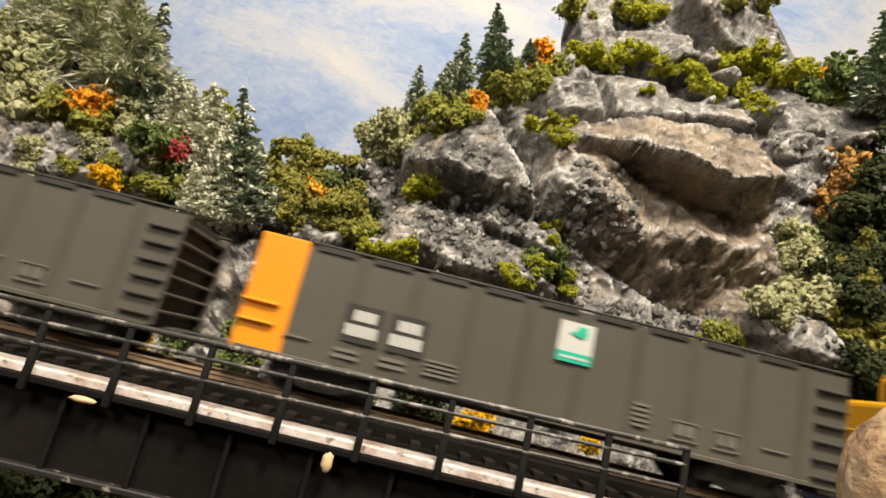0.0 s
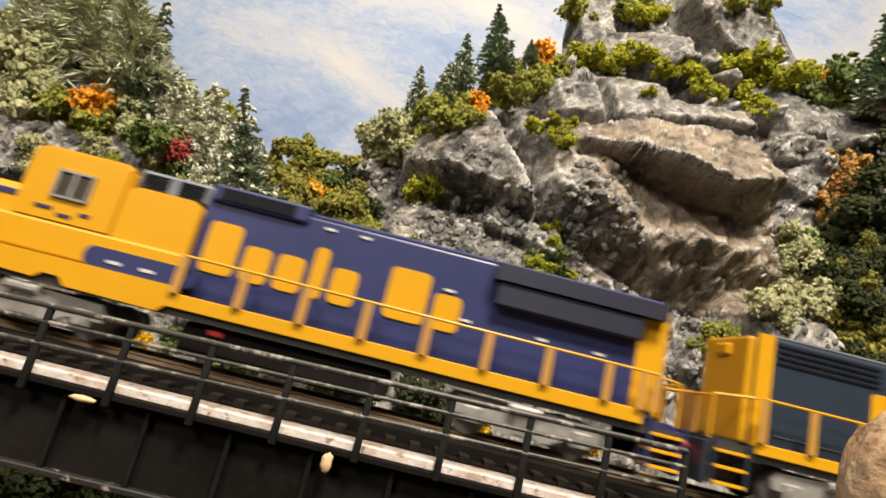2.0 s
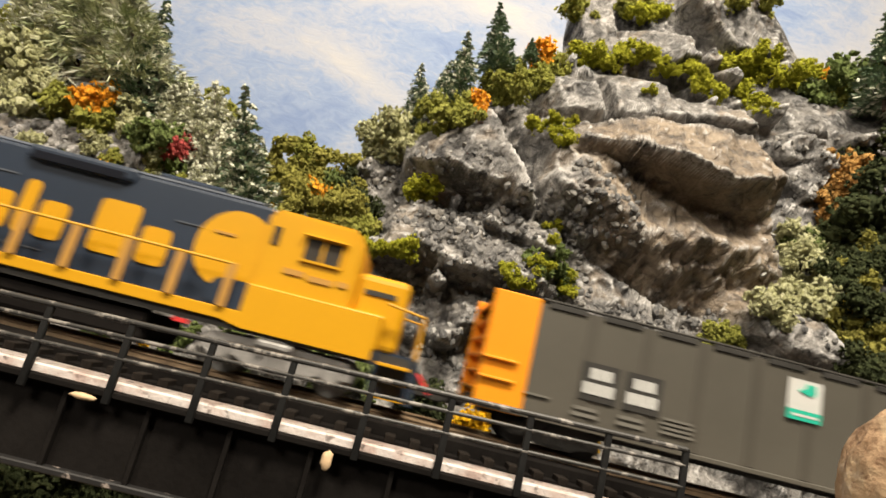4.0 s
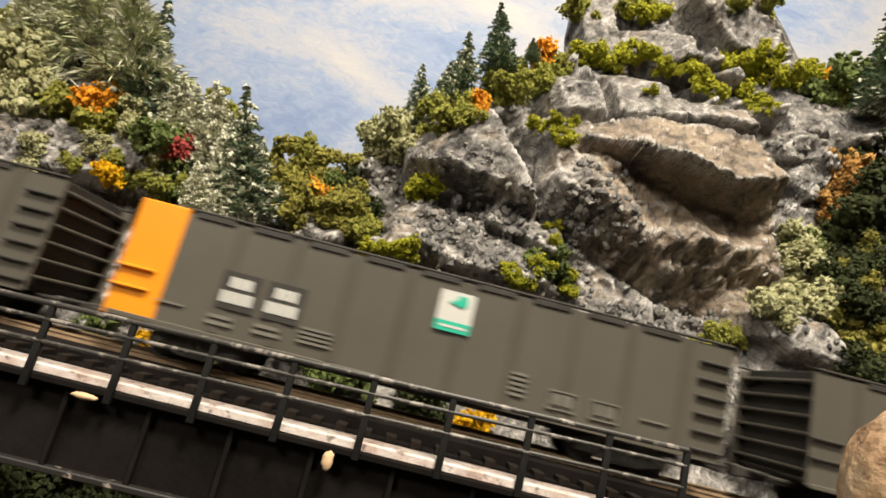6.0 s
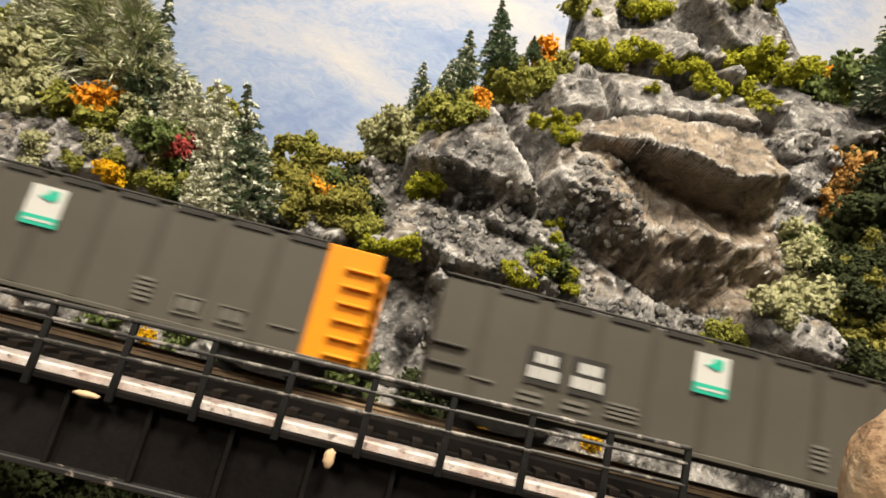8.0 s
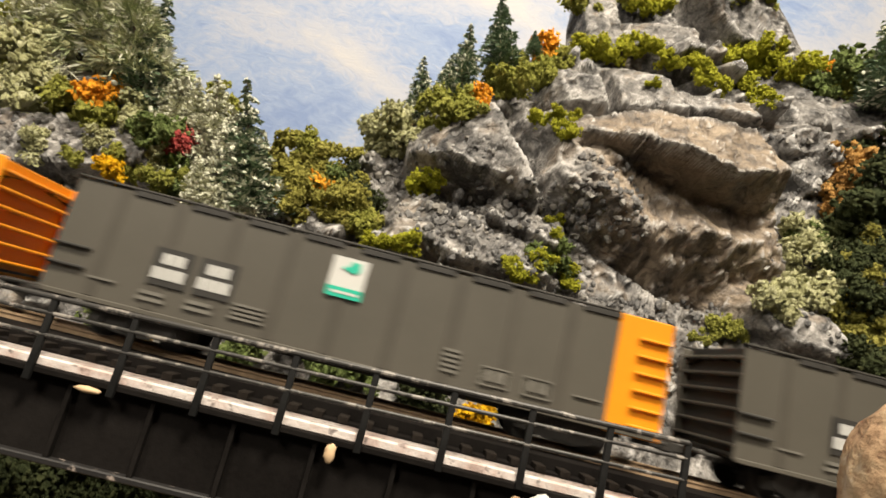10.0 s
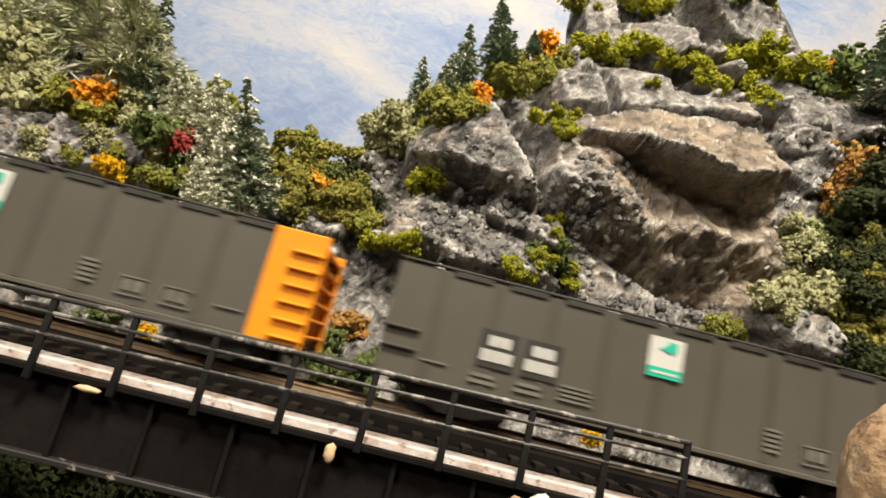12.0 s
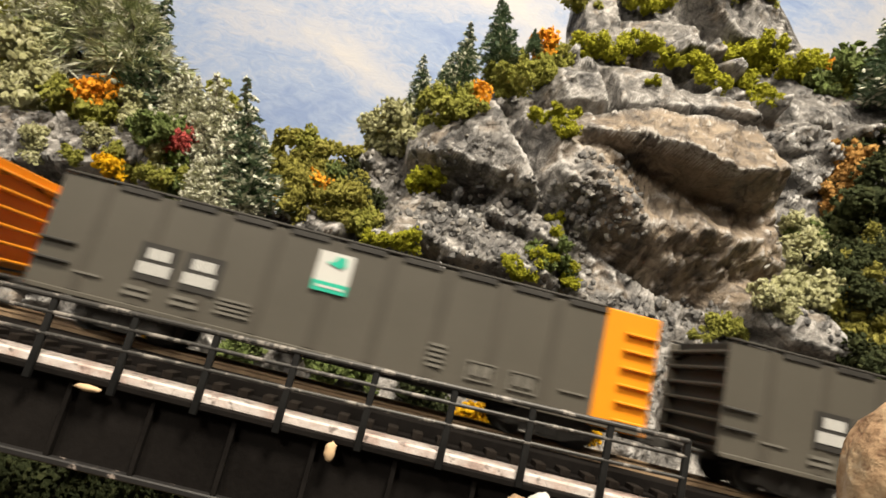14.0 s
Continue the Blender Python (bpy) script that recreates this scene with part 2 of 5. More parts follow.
# broken blocks standing out of the slope: a, b, y of the face, its fall along a and b, and its edges as (way, distance, steepness)
BLOCKS = [
    (0.0625, 0.1298, 0.112, 0.05, 0.3, ((17, 0.0122, 3.5), (246, 0.0155, 2.5), (136, 0.0152, 1.1))),
    (0.1310, 0.1862, 0.148, 0, 0.35, ((5, 0.0128, 3), (180, 0.0128, 2), (90, 0.0128, 1.2), (268, 0.0101, 2))),
    (0.1739, 0.1881, 0.150, -0.1, 0.5, ((10, 0.0203, 2), (172, 0.0169, 3), (78, 0.0142, 1), (262, 0.0129, 2))),
    (0.2208, 0.1780, 0.146, 0, 0.8, ((0, 0.0251, 2), (182, 0.0234, 2), (75, 0.0073, 1), (256, 0.0053, 3))),
    (0.1739, 0.2693, 0.205, 0.1, 0.3, ((0, 0.0143, 3), (184, 0.0158, 3), (268, 0.0166, 2))),
    (0.2206, 0.2629, 0.200, -0.1, 0.6, ((355, 0.0274, 2), (180, 0.0235, 2), (80, 0.0156, 1), (266, 0.0117, 2))),
    (0.3036, 0.2823, 0.205, 0.25, 0.2, ((0, 0.0317, 5), (215, 0.0218, 2.5), (266, 0.0182, 2))),
    (0.2995, 0.1420, 0.158, -0.2, 0.4, ((128, 0.0090, 1.5), (308, 0.0097, 3), (35, 0.0225, 2), (215, 0.0191, 2))),
    (0.3160, 0.1885, 0.175, 0, 0.4, ((0, 0.0128, 2), (180, 0.0128, 2), (90, 0.0080, 1), (270, 0.0102, 3))),
    (0.3494, 0.1831, 0.180, 0.1, 0.4, ((0, 0.0166, 2), (175, 0.0126, 2), (80, 0.0081, 1), (275, 0.0092, 3))),
    (0.0262, 0.1441, 0.158, 0.1, 0.4, ((8, 0.0118, 2), (178, 0.0104, 2), (100, 0.0156, 1.2), (262, 0.0173, 2))),
    (-0.0117, 0.1229, 0.162, 0, 0.35, ((0, 0.0161, 2), (175, 0.0140, 2), (80, 0.0193, 1.2), (262, 0.0253, 2))),
    (0.0250, 0.0896, 0.126, -0.2, 0.5, ((60, 0.0094, 1.2), (240, 0.0125, 3), (330, 0.0282, 2), (150, 0.0194, 2))),
    (0.0784, 0.0883, 0.116, 0, 0.6, ((59, 0.0036, 1.5), (239, 0.0067, 3.5), (329, 0.0218, 2), (149, 0.0188, 2))),
    (0.0680, 0.0657, 0.108, 0, 0.5, ((75, 0.0076, 1.2), (255, 0.0071, 3), (0, 0.0176, 2), (180, 0.0235, 2))),
    (-0.2069, 0.1805, 0.168, 0, 0.4, ((0, 0.0171, 2), (180, 0.0171, 2), (90, 0.0125, 1.2), (265, 0.0136, 3))),
    (-0.2076, 0.1398, 0.150, 0.1, 0.4, ((352, 0.0277, 2), (180, 0.0271, 2), (85, 0.0156, 1.2), (275, 0.0152, 3))),
    (-0.1606, 0.1522, 0.152, 0, 0.3, ((0, 0.0075, 3), (180, 0.0068, 2), (95, 0.0129, 1.2), (270, 0.0119, 3))),
    (-0.1653, 0.1315, 0.143, 0, 0.4, ((0, 0.0199, 2), (180, 0.0232, 2), (75, 0.0079, 1.2), (270, 0.0099, 3))),
    (-0.1357, 0.1183, 0.140, 0, 0.3, ((0, 0.0066, 3), (180, 0.0059, 3), (90, 0.0072, 1.2), (270, 0.0092, 3))),
    (0.2355, 0.0249, 0.100, 0, 0.5, ((0, 0.0120, 2), (180, 0.0143, 2), (65, 0.0080, 1.2), (250, 0.0097, 3))),
    (0.2214, 0.0313, 0.106, 0.1, 0.5, ((10, 0.0088, 2), (190, 0.0088, 2), (80, 0.0053, 1.2), (262, 0.0070, 3))),
]
# the great overhang, from its top to its undercut foot: each guide runs along it as (a, b, y)
GUIDE_TOP = ((0.111, 0.163, 0.135), (0.139, 0.161, 0.131), (0.164, 0.162, 0.129), (0.193, 0.161, 0.129), (0.229, 0.156, 0.132), (0.267, 0.160, 0.140))
GUIDE_LIP = ((0.106, 0.149, 0.122), (0.130, 0.142, 0.112), (0.147, 0.131, 0.100), (0.170, 0.123, 0.095), (0.199, 0.113, 0.096), (0.238, 0.121, 0.110))
GUIDE_SHELTER = ((0.106, 0.140, 0.124), (0.134, 0.134, 0.125), (0.160, 0.119, 0.128), (0.189, 0.107, 0.131), (0.222, 0.098, 0.132), (0.253, 0.104, 0.132))
GUIDE_SLAB = ((0.104, 0.131, 0.119), (0.131, 0.125, 0.117), (0.157, 0.114, 0.123), (0.187, 0.097, 0.128), (0.220, 0.089, 0.131), (0.251, 0.089, 0.132))
GUIDE_EDGE = ((0.100, 0.113, 0.110), (0.124, 0.104, 0.104), (0.147, 0.090, 0.107), (0.176, 0.082, 0.112), (0.210, 0.080, 0.118), (0.249, 0.081, 0.131))
GUIDE_FOOT = ((0.105, 0.087, 0.128), (0.134, 0.065, 0.134), (0.160, 0.050, 0.140), (0.190, 0.044, 0.143), (0.222, 0.040, 0.142), (0.251, 0.057, 0.138))
GUIDE_BACK = ((0.107, 0.080, 0.134), (0.137, 0.059, 0.142), (0.165, 0.044, 0.150), (0.195, 0.037, 0.152), (0.227, 0.034, 0.150), (0.255, 0.048, 0.144))
OVERHANG = (GUIDE_BACK, GUIDE_FOOT, GUIDE_EDGE, GUIDE_SLAB, GUIDE_SHELTER, GUIDE_LIP, GUIDE_TOP)
CREST = [(-0.503, 0.304), (-0.328, 0.267), (-0.280, 0.245), (-0.223, 0.226), (-0.181, 0.200), (-0.131, 0.162), (-0.092, 0.122), (-0.067, 0.095), (-0.048, 0.097), (-0.023, 0.134), (-0.002, 0.160), (0.029, 0.177), (0.058, 0.190), (0.091, 0.224), (0.121, 0.245), (0.144, 0.263), (0.158, 0.313), (0.180, 0.348), (0.217, 0.388), (0.326, 0.432), (0.352, 0.400), (0.357, 0.262), (0.368, 0.250), (0.393, 0.244), (0.524, 0.219), (0.823, 0.288)]


CREST_A, CREST_B = [p[0] for p in CREST], [p[1] for p in CREST]


def crest(a):
    return float(np.interp(a, CREST_A, CREST_B))


def slope_y(b):
    return 0.105 + 0.42 * b if b > 0 else 0.105 + 0.25 * b


def rough(p, s):
    """Broken rock: ridged noise and cracked cells, in metres."""
    q = p * s
    d = noise.voronoi(q * 1.7)[0]
    e = noise.voronoi(q * 4.6)[0]
    return 0.5 * (1 - abs(noise.noise(q)) * 2) + 0.5 * min(d[1] - d[0], 0.5) + 0.22 * min(e[1] - e[0], 0.5)


def facets(seed):
    """The flat faces of a broken block, as slopes round it."""
    rnd = random.Random(seed)
    out = []
    for k in range(8):
        f = radians(45 * k + rnd.uniform(-18, 18))
        r = rnd.uniform(0.15, 0.7)
        out.append((math.cos(f), math.sin(f), r, 1.2 / (1.02 - r)))
    return out, rnd.uniform(-0.12, 0.12), rnd.uniform(-0.2, 0.05)


def rock_front(a, b, rocks, warp, y):
    """How far towards the track the foremost rock mass reaches at (a, b)."""
    for (ca, cb, ra, rb, cy, dy, turn), (faces, gu, gv) in rocks:
        far = 1.35 * max(ra, rb)
        if abs(a - ca) > far or abs(b - cb) > far:
            continue
        t = radians(-turn)
        da, db = a - ca + 0.1 * ra * warp.x, b - cb + 0.1 * ra * warp.y
        u, v = (da * math.cos(t) + db * math.sin(t)) / ra, (db * math.cos(t) - da * math.sin(t)) / rb
        k = sum(max(0.0, (u * c + v * s - r) * m) ** 4 for c, s, r, m in faces) ** 0.25
        if k < 1.6:
            f = cy - dy * (1 - k) + dy * (gu * u + gv * v)
            h = max(0.0, 0.012 - abs(f - y)) / 0.012
            y = min(y, f) - h * h * 0.003
    return y


RUBBLE_SPOTS = []


def block_front(a, b, y):
    """How far towards the track the flat-faced blocks reach at (a, b)."""
    for ca, cb, cy, ga, gb, edges in BLOCKS:
        da, db = a - ca, b - cb
        if abs(da) > 0.05 or abs(db) > 0.05:
            continue
        f = cy + ga * da + gb * db
        for way, far, steep in edges:
            f += steep * max(0.0, da * math.cos(radians(way)) + db * math.sin(radians(way)) - far)
        if f < y:
            y = f
    return y


def overhang(a, b, y):
    """A jutting brow, a deep shelter under it, a sloping slab below, and an undercut foot. Also how brown it is stained."""
    p = Vector((a, b, 1.7))
    a += 0.004 * noise.noise(p * 24)
    b += 0.004 * noise.noise(p * 22 + Vector((5, 0, 0))) + 0.0012 * noise.noise(p * 75)
    bs, ys = [], []
    for guide in OVERHANG:
        ga = [g[0] for g in guide]
        bs.append(float(np.interp(a, ga, [g[1] for g in guide])))
        ys.append(float(np.interp(a, ga, [g[2] for g in guide])))
    if not bs[0] < b < bs[-1]:
        return y, 0.0
    f = float(np.interp(b, bs, ys))
    side = max(0.0, OVERHANG[5][0][0] - 0.004 - a, a - OVERHANG[5][-1][0] - 0.004) / 0.02
    if side > 1.0:
        return y, 0.0
    stain = (1 - side) * min(1.0, max(0.0, (a - OVERHANG[5][0][0] - 0.006) / 0.02)) * min(1.0, (b - bs[0]) / 0.006, (bs[-1] - b) / 0.006)
    f -= 0.007 * (rough(p, 30) - 0.5) + 0.003 * (rough(p, 85) - 0.5)
    return f * (1 - side) + y * side, stain


def hillside():
    na, nb = 820, 400
    a0, a1, b0 = -0.60, 0.72, -0.23
    rnd = random.Random(8)
    small = []
    for _ in range(150):
        a, b, r = rnd.uniform(-0.3, 0.45), rnd.uniform(-0.03, 0.27), rnd.uniform(0.006, 0.016)
        if b < crest(a) - 0.01 and not (0.08 < a < 0.27 and 0.05 < b < 0.19):
            small.append((a, b, r * rnd.uniform(0.8, 1.5), r, slope_y(b) + 0.008, rnd.uniform(0.015, 0.03), rnd.uniform(-40, 40)))
    rocks = [(r, facets(n)) for n, r in enumerate(small)]
    verts, stains = [], []
    for i in range(na + 1):
        a = a0 + (a1 - a0) * i / na
        top = crest(a) + 0.006 * noise.noise(Vector((a * 40, 3, 0)))
        for j in range(nb + 1):
            v = j / nb
            if v < 0.95:
                b, back = b0 + (top - b0) * v / 0.95, 0.0
            else:
                b, back = top - 0.12 * (v - 0.95) / 0.05, 0.10 * (v - 0.95) / 0.05
            stain = 0.0
            p = Vector((a, b, 0.3))
            warp = noise.noise_vector(p * 30)
            y = slope_y(b) + 0.02 * noise.noise(p * 9) - 0.012 * (rough(p, 26) - 0.5)
            if not back:
                y = rock_front(a, b, rocks, warp, y)
                y, stain = overhang(a, b, y)
                y = block_front(a + 0.0016 * warp.x, b + 0.0016 * warp.y, y)
            crumb = max(0.0, min(1.0, 0.5 + 2.2 * noise.noise(p * 14 + Vector((7, 0, 0)))))
            y += back - 0.007 * (rough(p, 22) - 0.5) - 0.005 * (rough(p, 60) - 0.5) - (0.0008 + 0.003 * crumb) * (rough(p, 150) - 0.5) - 0.0008 * noise.noise(p * 420)
            verts.append(at(a, max(y, 0.062), b))
            stains.append(stain)
    n = nb + 1
    faces = [(i * n + j, (i + 1) * n + j, (i + 1) * n + j + 1, i * n + j + 1) for i in range(na) for j in range(nb)]
    me = bpy.data.meshes.new("hillside")
    me.from_pydata(verts, [], faces)
    me.materials.append(ROCK)
    me.attributes.new("stain", "FLOAT", "POINT").data.foreach_set("value", stains)
    me.shade_smooth()
    RUBBLE_SPOTS.extend(verts)
    tagged(new("ground", me), "grey plaster rock hillside with tan and white dry-brushed crags", "hillside", kind="structure")


def boulder(name, place, size, seed, label, category="rock", group="", cuts=9, mat=None):
    """A broken rock: a ball cut by random planes, then roughened."""
    rnd = random.Random(seed)
    bm = bmesh.new()
    bmesh.ops.create_icosphere(bm, subdivisions=5, radius=1.0)
    planes = []
    for _ in range(cuts):
        d = Vector((rnd.gauss(0, 1), rnd.gauss(0, 1), rnd.gauss(0, 1))).normalized()
        planes.append((d, rnd.uniform(0.55, 0.85)))
    for v in bm.verts:
        p = v.co.copy()
        for d, k in planes:
            over = p.dot(d) - k
            if over > 0:
                p -= d * over * 0.93
        q = p + Vector((seed, 0, 0))
        p += p.normalized() * (0.09 * rough(q, 1.6) + 0.035 * noise.noise(q * 9) - 0.05)
        v.co = Vector((p.x * size[0], p.y * size[1], p.z * size[2]))
    return solid(name, bm, mat or ROCK, label, category, group, place=place, smooth=True)


hillside()


def rubble():
    """Loose broken stones lying in the gullies and at the foot of the rocks."""
    rnd = random.Random(77)
    bm = bmesh.new()
    n = 0
    zones = ((0.11, 0.15, 0.08, 0.13, 120), (0.02, 0.12, 0.0, 0.11, 650), (0.06, 0.20, -0.01, 0.045, 450), (0.23, 0.34, 0.0, 0.09, 300), (-0.27, -0.14, 0.09, 0.17, 250), (-0.02, 0.06, 0.06, 0.14, 250), (0.27, 0.36, 0.1, 0.18, 200))
    for a0, a1, b0, b1, count in zones:
        for _ in range(count):
            a, b = rnd.uniform(a0, a1), rnd.uniform(b0, b1)
            i, top = round((a + 0.60) / 1.32 * 820), crest(a)
            j = round((b + 0.23) / (top + 0.23) * 0.95 * 400)
            if j > 378:
                continue
            p = RUBBLE_SPOTS[i * 401 + j]
            s = rnd.uniform(0.0008, 0.0032) * rnd.uniform(0.6, 1)
            m = Matrix.Translation(p) @ Euler((rnd.uniform(0, 6), rnd.uniform(0, 6), rnd.uniform(0, 6))).to_matrix().to_4x4() @ Matrix.Diagonal((s * 1.3, s, s * 0.8, 1))
            lump(bm, m, rnd, 0.3)
    solid("rubble", bm, RUBBLE, "loose grey and white broken stones in the gullies", "rubble", kind="stuff")


def rubble_paint():
    m, nt, b = material("rubble", 0.7)
    g = nt.nodes.new("ShaderNodeNewGeometry")
    n1 = noise_tex(nt, 500, 4)
    c = ramp(nt, g.outputs["Random Per Island"], [(0.0, (0.03, 0.03, 0.033)), (0.5, (0.11, 0.107, 0.104)), (0.8, (0.2, 0.18, 0.15)), (1.0, (0.45, 0.44, 0.42))])
    c = blend(nt, 0.35, c, ramp(nt, n1.outputs["Fac"], [(0.35, (0.05, 0.05, 0.05)), (0.65, (0.35, 0.34, 0.33))]))
    nt.links.new(c, b.inputs["Base Color"])
    relief(nt, b, n1.outputs["Fac"], 0.6, 0.0008)
    return m


RUBBLE = rubble_paint()
rubble()

# ---- bridge and track ----
POST_STEP, POST_0 = 0.01983, -0.0007
PIVOT, TRACK_TURN = 0.03, -1.5


def on_track(x, y=0.0, z=0.0):
    """The pose of a thing x metres along the bridge, which runs slightly askew to the bench."""
    t = radians(TRACK_TURN)
    d = x - PIVOT
    return pose(PIVOT + d * math.cos(t) - y * math.sin(t), d * math.sin(t) + y * math.cos(t), z, 0, 0, TRACK_TURN)


X0, X1 = -2.42, 2.42


def bridge():
    ob = thing("girder_bridge", "black plate girder railway bridge with a worn white ledge", "bridge", place=on_track(0))
    for side, y in (("near", -0.032), ("far", 0.032)):
        s = 1 if y > 0 else -1
        part("girder_web", box_bm((X0, y - 0.0008, -0.0275), (X1, y + 0.0008, -0.0085)), BLACK, ob)
        part("top_flange", box_bm((X0, y - 0.004, -0.0095), (X1, y + 0.004, -0.0078), 0.0003), BLACK, ob)
        part("bottom_flange", box_bm((X0, y - 0.003, -0.0287), (X1, y + 0.003, -0.0272), 0.0003), LEDGE_LOW, ob, "black flange with chipped pale edge")
        part("ledge", box_bm((X0, y - 0.0035 if s < 0 else y - 0.0045, -0.0079), (X1, y + 0.0045 if s < 0 else y + 0.0035, -0.0055), 0.0004), LEDGE, ob,
             "worn whitewashed ledge with pinkish stains")
        web = box_bm((-0.0006, y + s * 0.0008, -0.0272), (0.0006, y + s * 0.0026, -0.0093), 0.0001)
        me = mesh_of(web, "stiffener", BLACK)
        for k in range(-30, 31):
            st = new("stiffener", me)
            st.parent, st.location = ob, (k * POST_STEP + 0.009, 0, 0)
    part("deck", box_bm((X0, -0.0262, -0.0092), (X1, 0.0262, -0.0050)), BLACK, ob)
    part("deck_planking", box_bm((X0, -0.0215, -0.0049), (X1, 0.0215, -0.0019)), BLACK, ob)
    return ob


def railing(y, label):
    ob = thing("railing", label, "railing", place=on_track(0))
    post = prism_bm([(-0.0009, -0.0098), (0.0009, -0.0098), (0.0008, 0.0100), (-0.0008, 0.0100)], y - 0.0006, y + 0.0006)
    bmesh.ops.bevel(post, geom=post.edges[:], offset=0.0002, segments=1, affect="EDGES")
    me = mesh_of(post, "post", RAIL_BLACK)
    last = 4 if y < 0 else 28
    for k in range(-28, last + 1):
        x = POST_0 + k * POST_STEP
        p = new("post", me)
        p.parent, p.location = ob, (x, 0, 0.018 * x)
    for z, r in ((0.0097, 0.0007), (0.0059, 0.0005), (0.0008, 0.0005)):
        part("rail", rod_bm((POST_0 - 28 * POST_STEP, y - 0.0002, z + 0.018 * (POST_0 - 28 * POST_STEP)), (POST_0 + last * POST_STEP, y - 0.0002, z + 0.018 * (POST_0 + last * POST_STEP)), r, 10), RAIL_TOP, ob,
             "thin black rail with highlights painted as pale flecks")
    return ob


def ledge_paint():
    m, nt, b = material("whitewashed_ledge", 0.75)
    n1, n2 = noise_tex(nt, 90, 5, 0.7), noise_tex(nt, 420, 4)
    c = ramp(nt, n1.outputs["Fac"], [(0.28, (0.2, 0.13, 0.11)), (0.42, (0.5, 0.39, 0.35)), (0.56, (0.62, 0.56, 0.53))])
    c = blend(nt, ramp(nt, n2.outputs["Fac"], [(0.34, (0.75, 0.75, 0.75)), (0.43, (0, 0, 0))]), c, (0.1, 0.08, 0.075))
    nt.links.new(c, b.inputs["Base Color"])
    relief(nt, b, n2.outputs["Fac"], 0.6, 0.0006)
    return m


# Pale flecks over a base colour: chips on the flange, painted highlights on the rails.
def chipped(name, base, chip, lo):
    m, nt, b = material(name, 0.5)
    n1 = noise_tex(nt, 160, 6, 0.7)
    c = ramp(nt, n1.outputs["Fac"], [(lo, base), (lo + 0.06, chip)])
    nt.links.new(c, b.inputs["Base Color"])
    return m


LEDGE = ledge_paint()
LEDGE_LOW = chipped("flange_chipped", (0.015, 0.014, 0.014), (0.3, 0.25, 0.22), 0.6)
# The handrails' highlights are put into the colour as pale flecks.
RAIL_TOP = chipped("rail_glint_black", (0.03, 0.028, 0.026), (0.22, 0.2, 0.18), 0.53)
bridge()
railing(-0.0362, "thin black three-rail bridge handrail on square posts")


def track():
    ob = thing("railway_track", "brown steel rails on dark wooden ties across the bridge", "railway track", place=on_track(0))
    for y in (-0.0083, 0.0083):
        bm = bmesh.new()
        add_prism(bm, [(-0.0012, -0.0036), (0.0012, -0.0036), (0.0012, -0.0032), (0.0003, -0.0029), (0.0003, -0.0008), (0.0006, -0.0005), (0.0006, 0.0), (-0.0006, 0.0),
                       (-0.0006, -0.0005), (-0.0003, -0.0008), (-0.0003, -0.0029), (-0.0012, -0.0032)], X0, X1)
        bmesh.ops.rotate(bm, verts=bm.verts[:], matrix=Matrix.Rotation(radians(-90), 3, "Z"))
        bmesh.ops.translate(bm, verts=bm.verts[:], vec=(0, y, 0))
        part("rail", bm, STEEL, ob)
    me = mesh_of(box_bm((-0.0014, -0.0268, -0.0055), (0.0014, 0.0268, -0.0036), 0.0002), "tie", TIE)
    for k in range(-90, 91):
        t = new("tie", me)
        t.parent, t.location = ob, (k * 0.0066, 0, 0)
    return ob


track()

# ---- train ----
CAR_L, CAR_W, CAR_B, CAR_T = 0.177, 0.037, 0.009, 0.0425


def truck(parent, x, span, r, mat, y=0.0128):
    """A two-axle truck: side frames with spring pockets and journal lids, axles and wheels."""
    tr = new("truck")
    tr.parent, tr.location = parent, (x, 0, 0)
    h = span / 2
    for s in (-1, 1):
        out = [(-h - 0.0035, r + 0.0012), (-h + 0.002, r + 0.003), (-0.004, r + 0.0036), (0.004, r + 0.0036), (h - 0.002, r + 0.003), (h + 0.0035, r + 0.0012),
               (h + 0.003, r - 0.002), (h - 0.002, r - 0.0022), (0.0045, 0.0018), (-0.0045, 0.0018), (-h + 0.002, r - 0.0022), (-h - 0.003, r - 0.002)]
        bm = prism_bm(out, s * y - 0.0008, s * y + 0.0008)
        for k in (-1, 1):
            add_rod(bm, (k * h, s * (y + 0.0006), r), (k * h, s * (y + 0.002), r), 0.0018, 10)
            add_rod(bm, (k * 0.0016, s * (y + 0.001), 0.0028), (k * 0.0016, s * (y + 0.001), r + 0.0022), 0.0009, 8)
        part("side_frame", bm, mat, tr)
    for k in (-1, 1):
        bm = bmesh.new()
        for s in (-1, 1):
            add_rod(bm, (k * h, s * 0.0072, r), (k * h, s * 0.0098, r), r, 24)
            add_rod(bm, (k * h, s * 0.0068, r), (k * h, s * 0.0075, r), r + 0.0006, 24)
        add_rod(bm, (k * h, -0.012, r), (k * h, 0.012, r), 0.001, 8)
        part("wheelset", bm, SILVER if mat is not CAR_DARK else CAR_DARK, tr)
    return tr


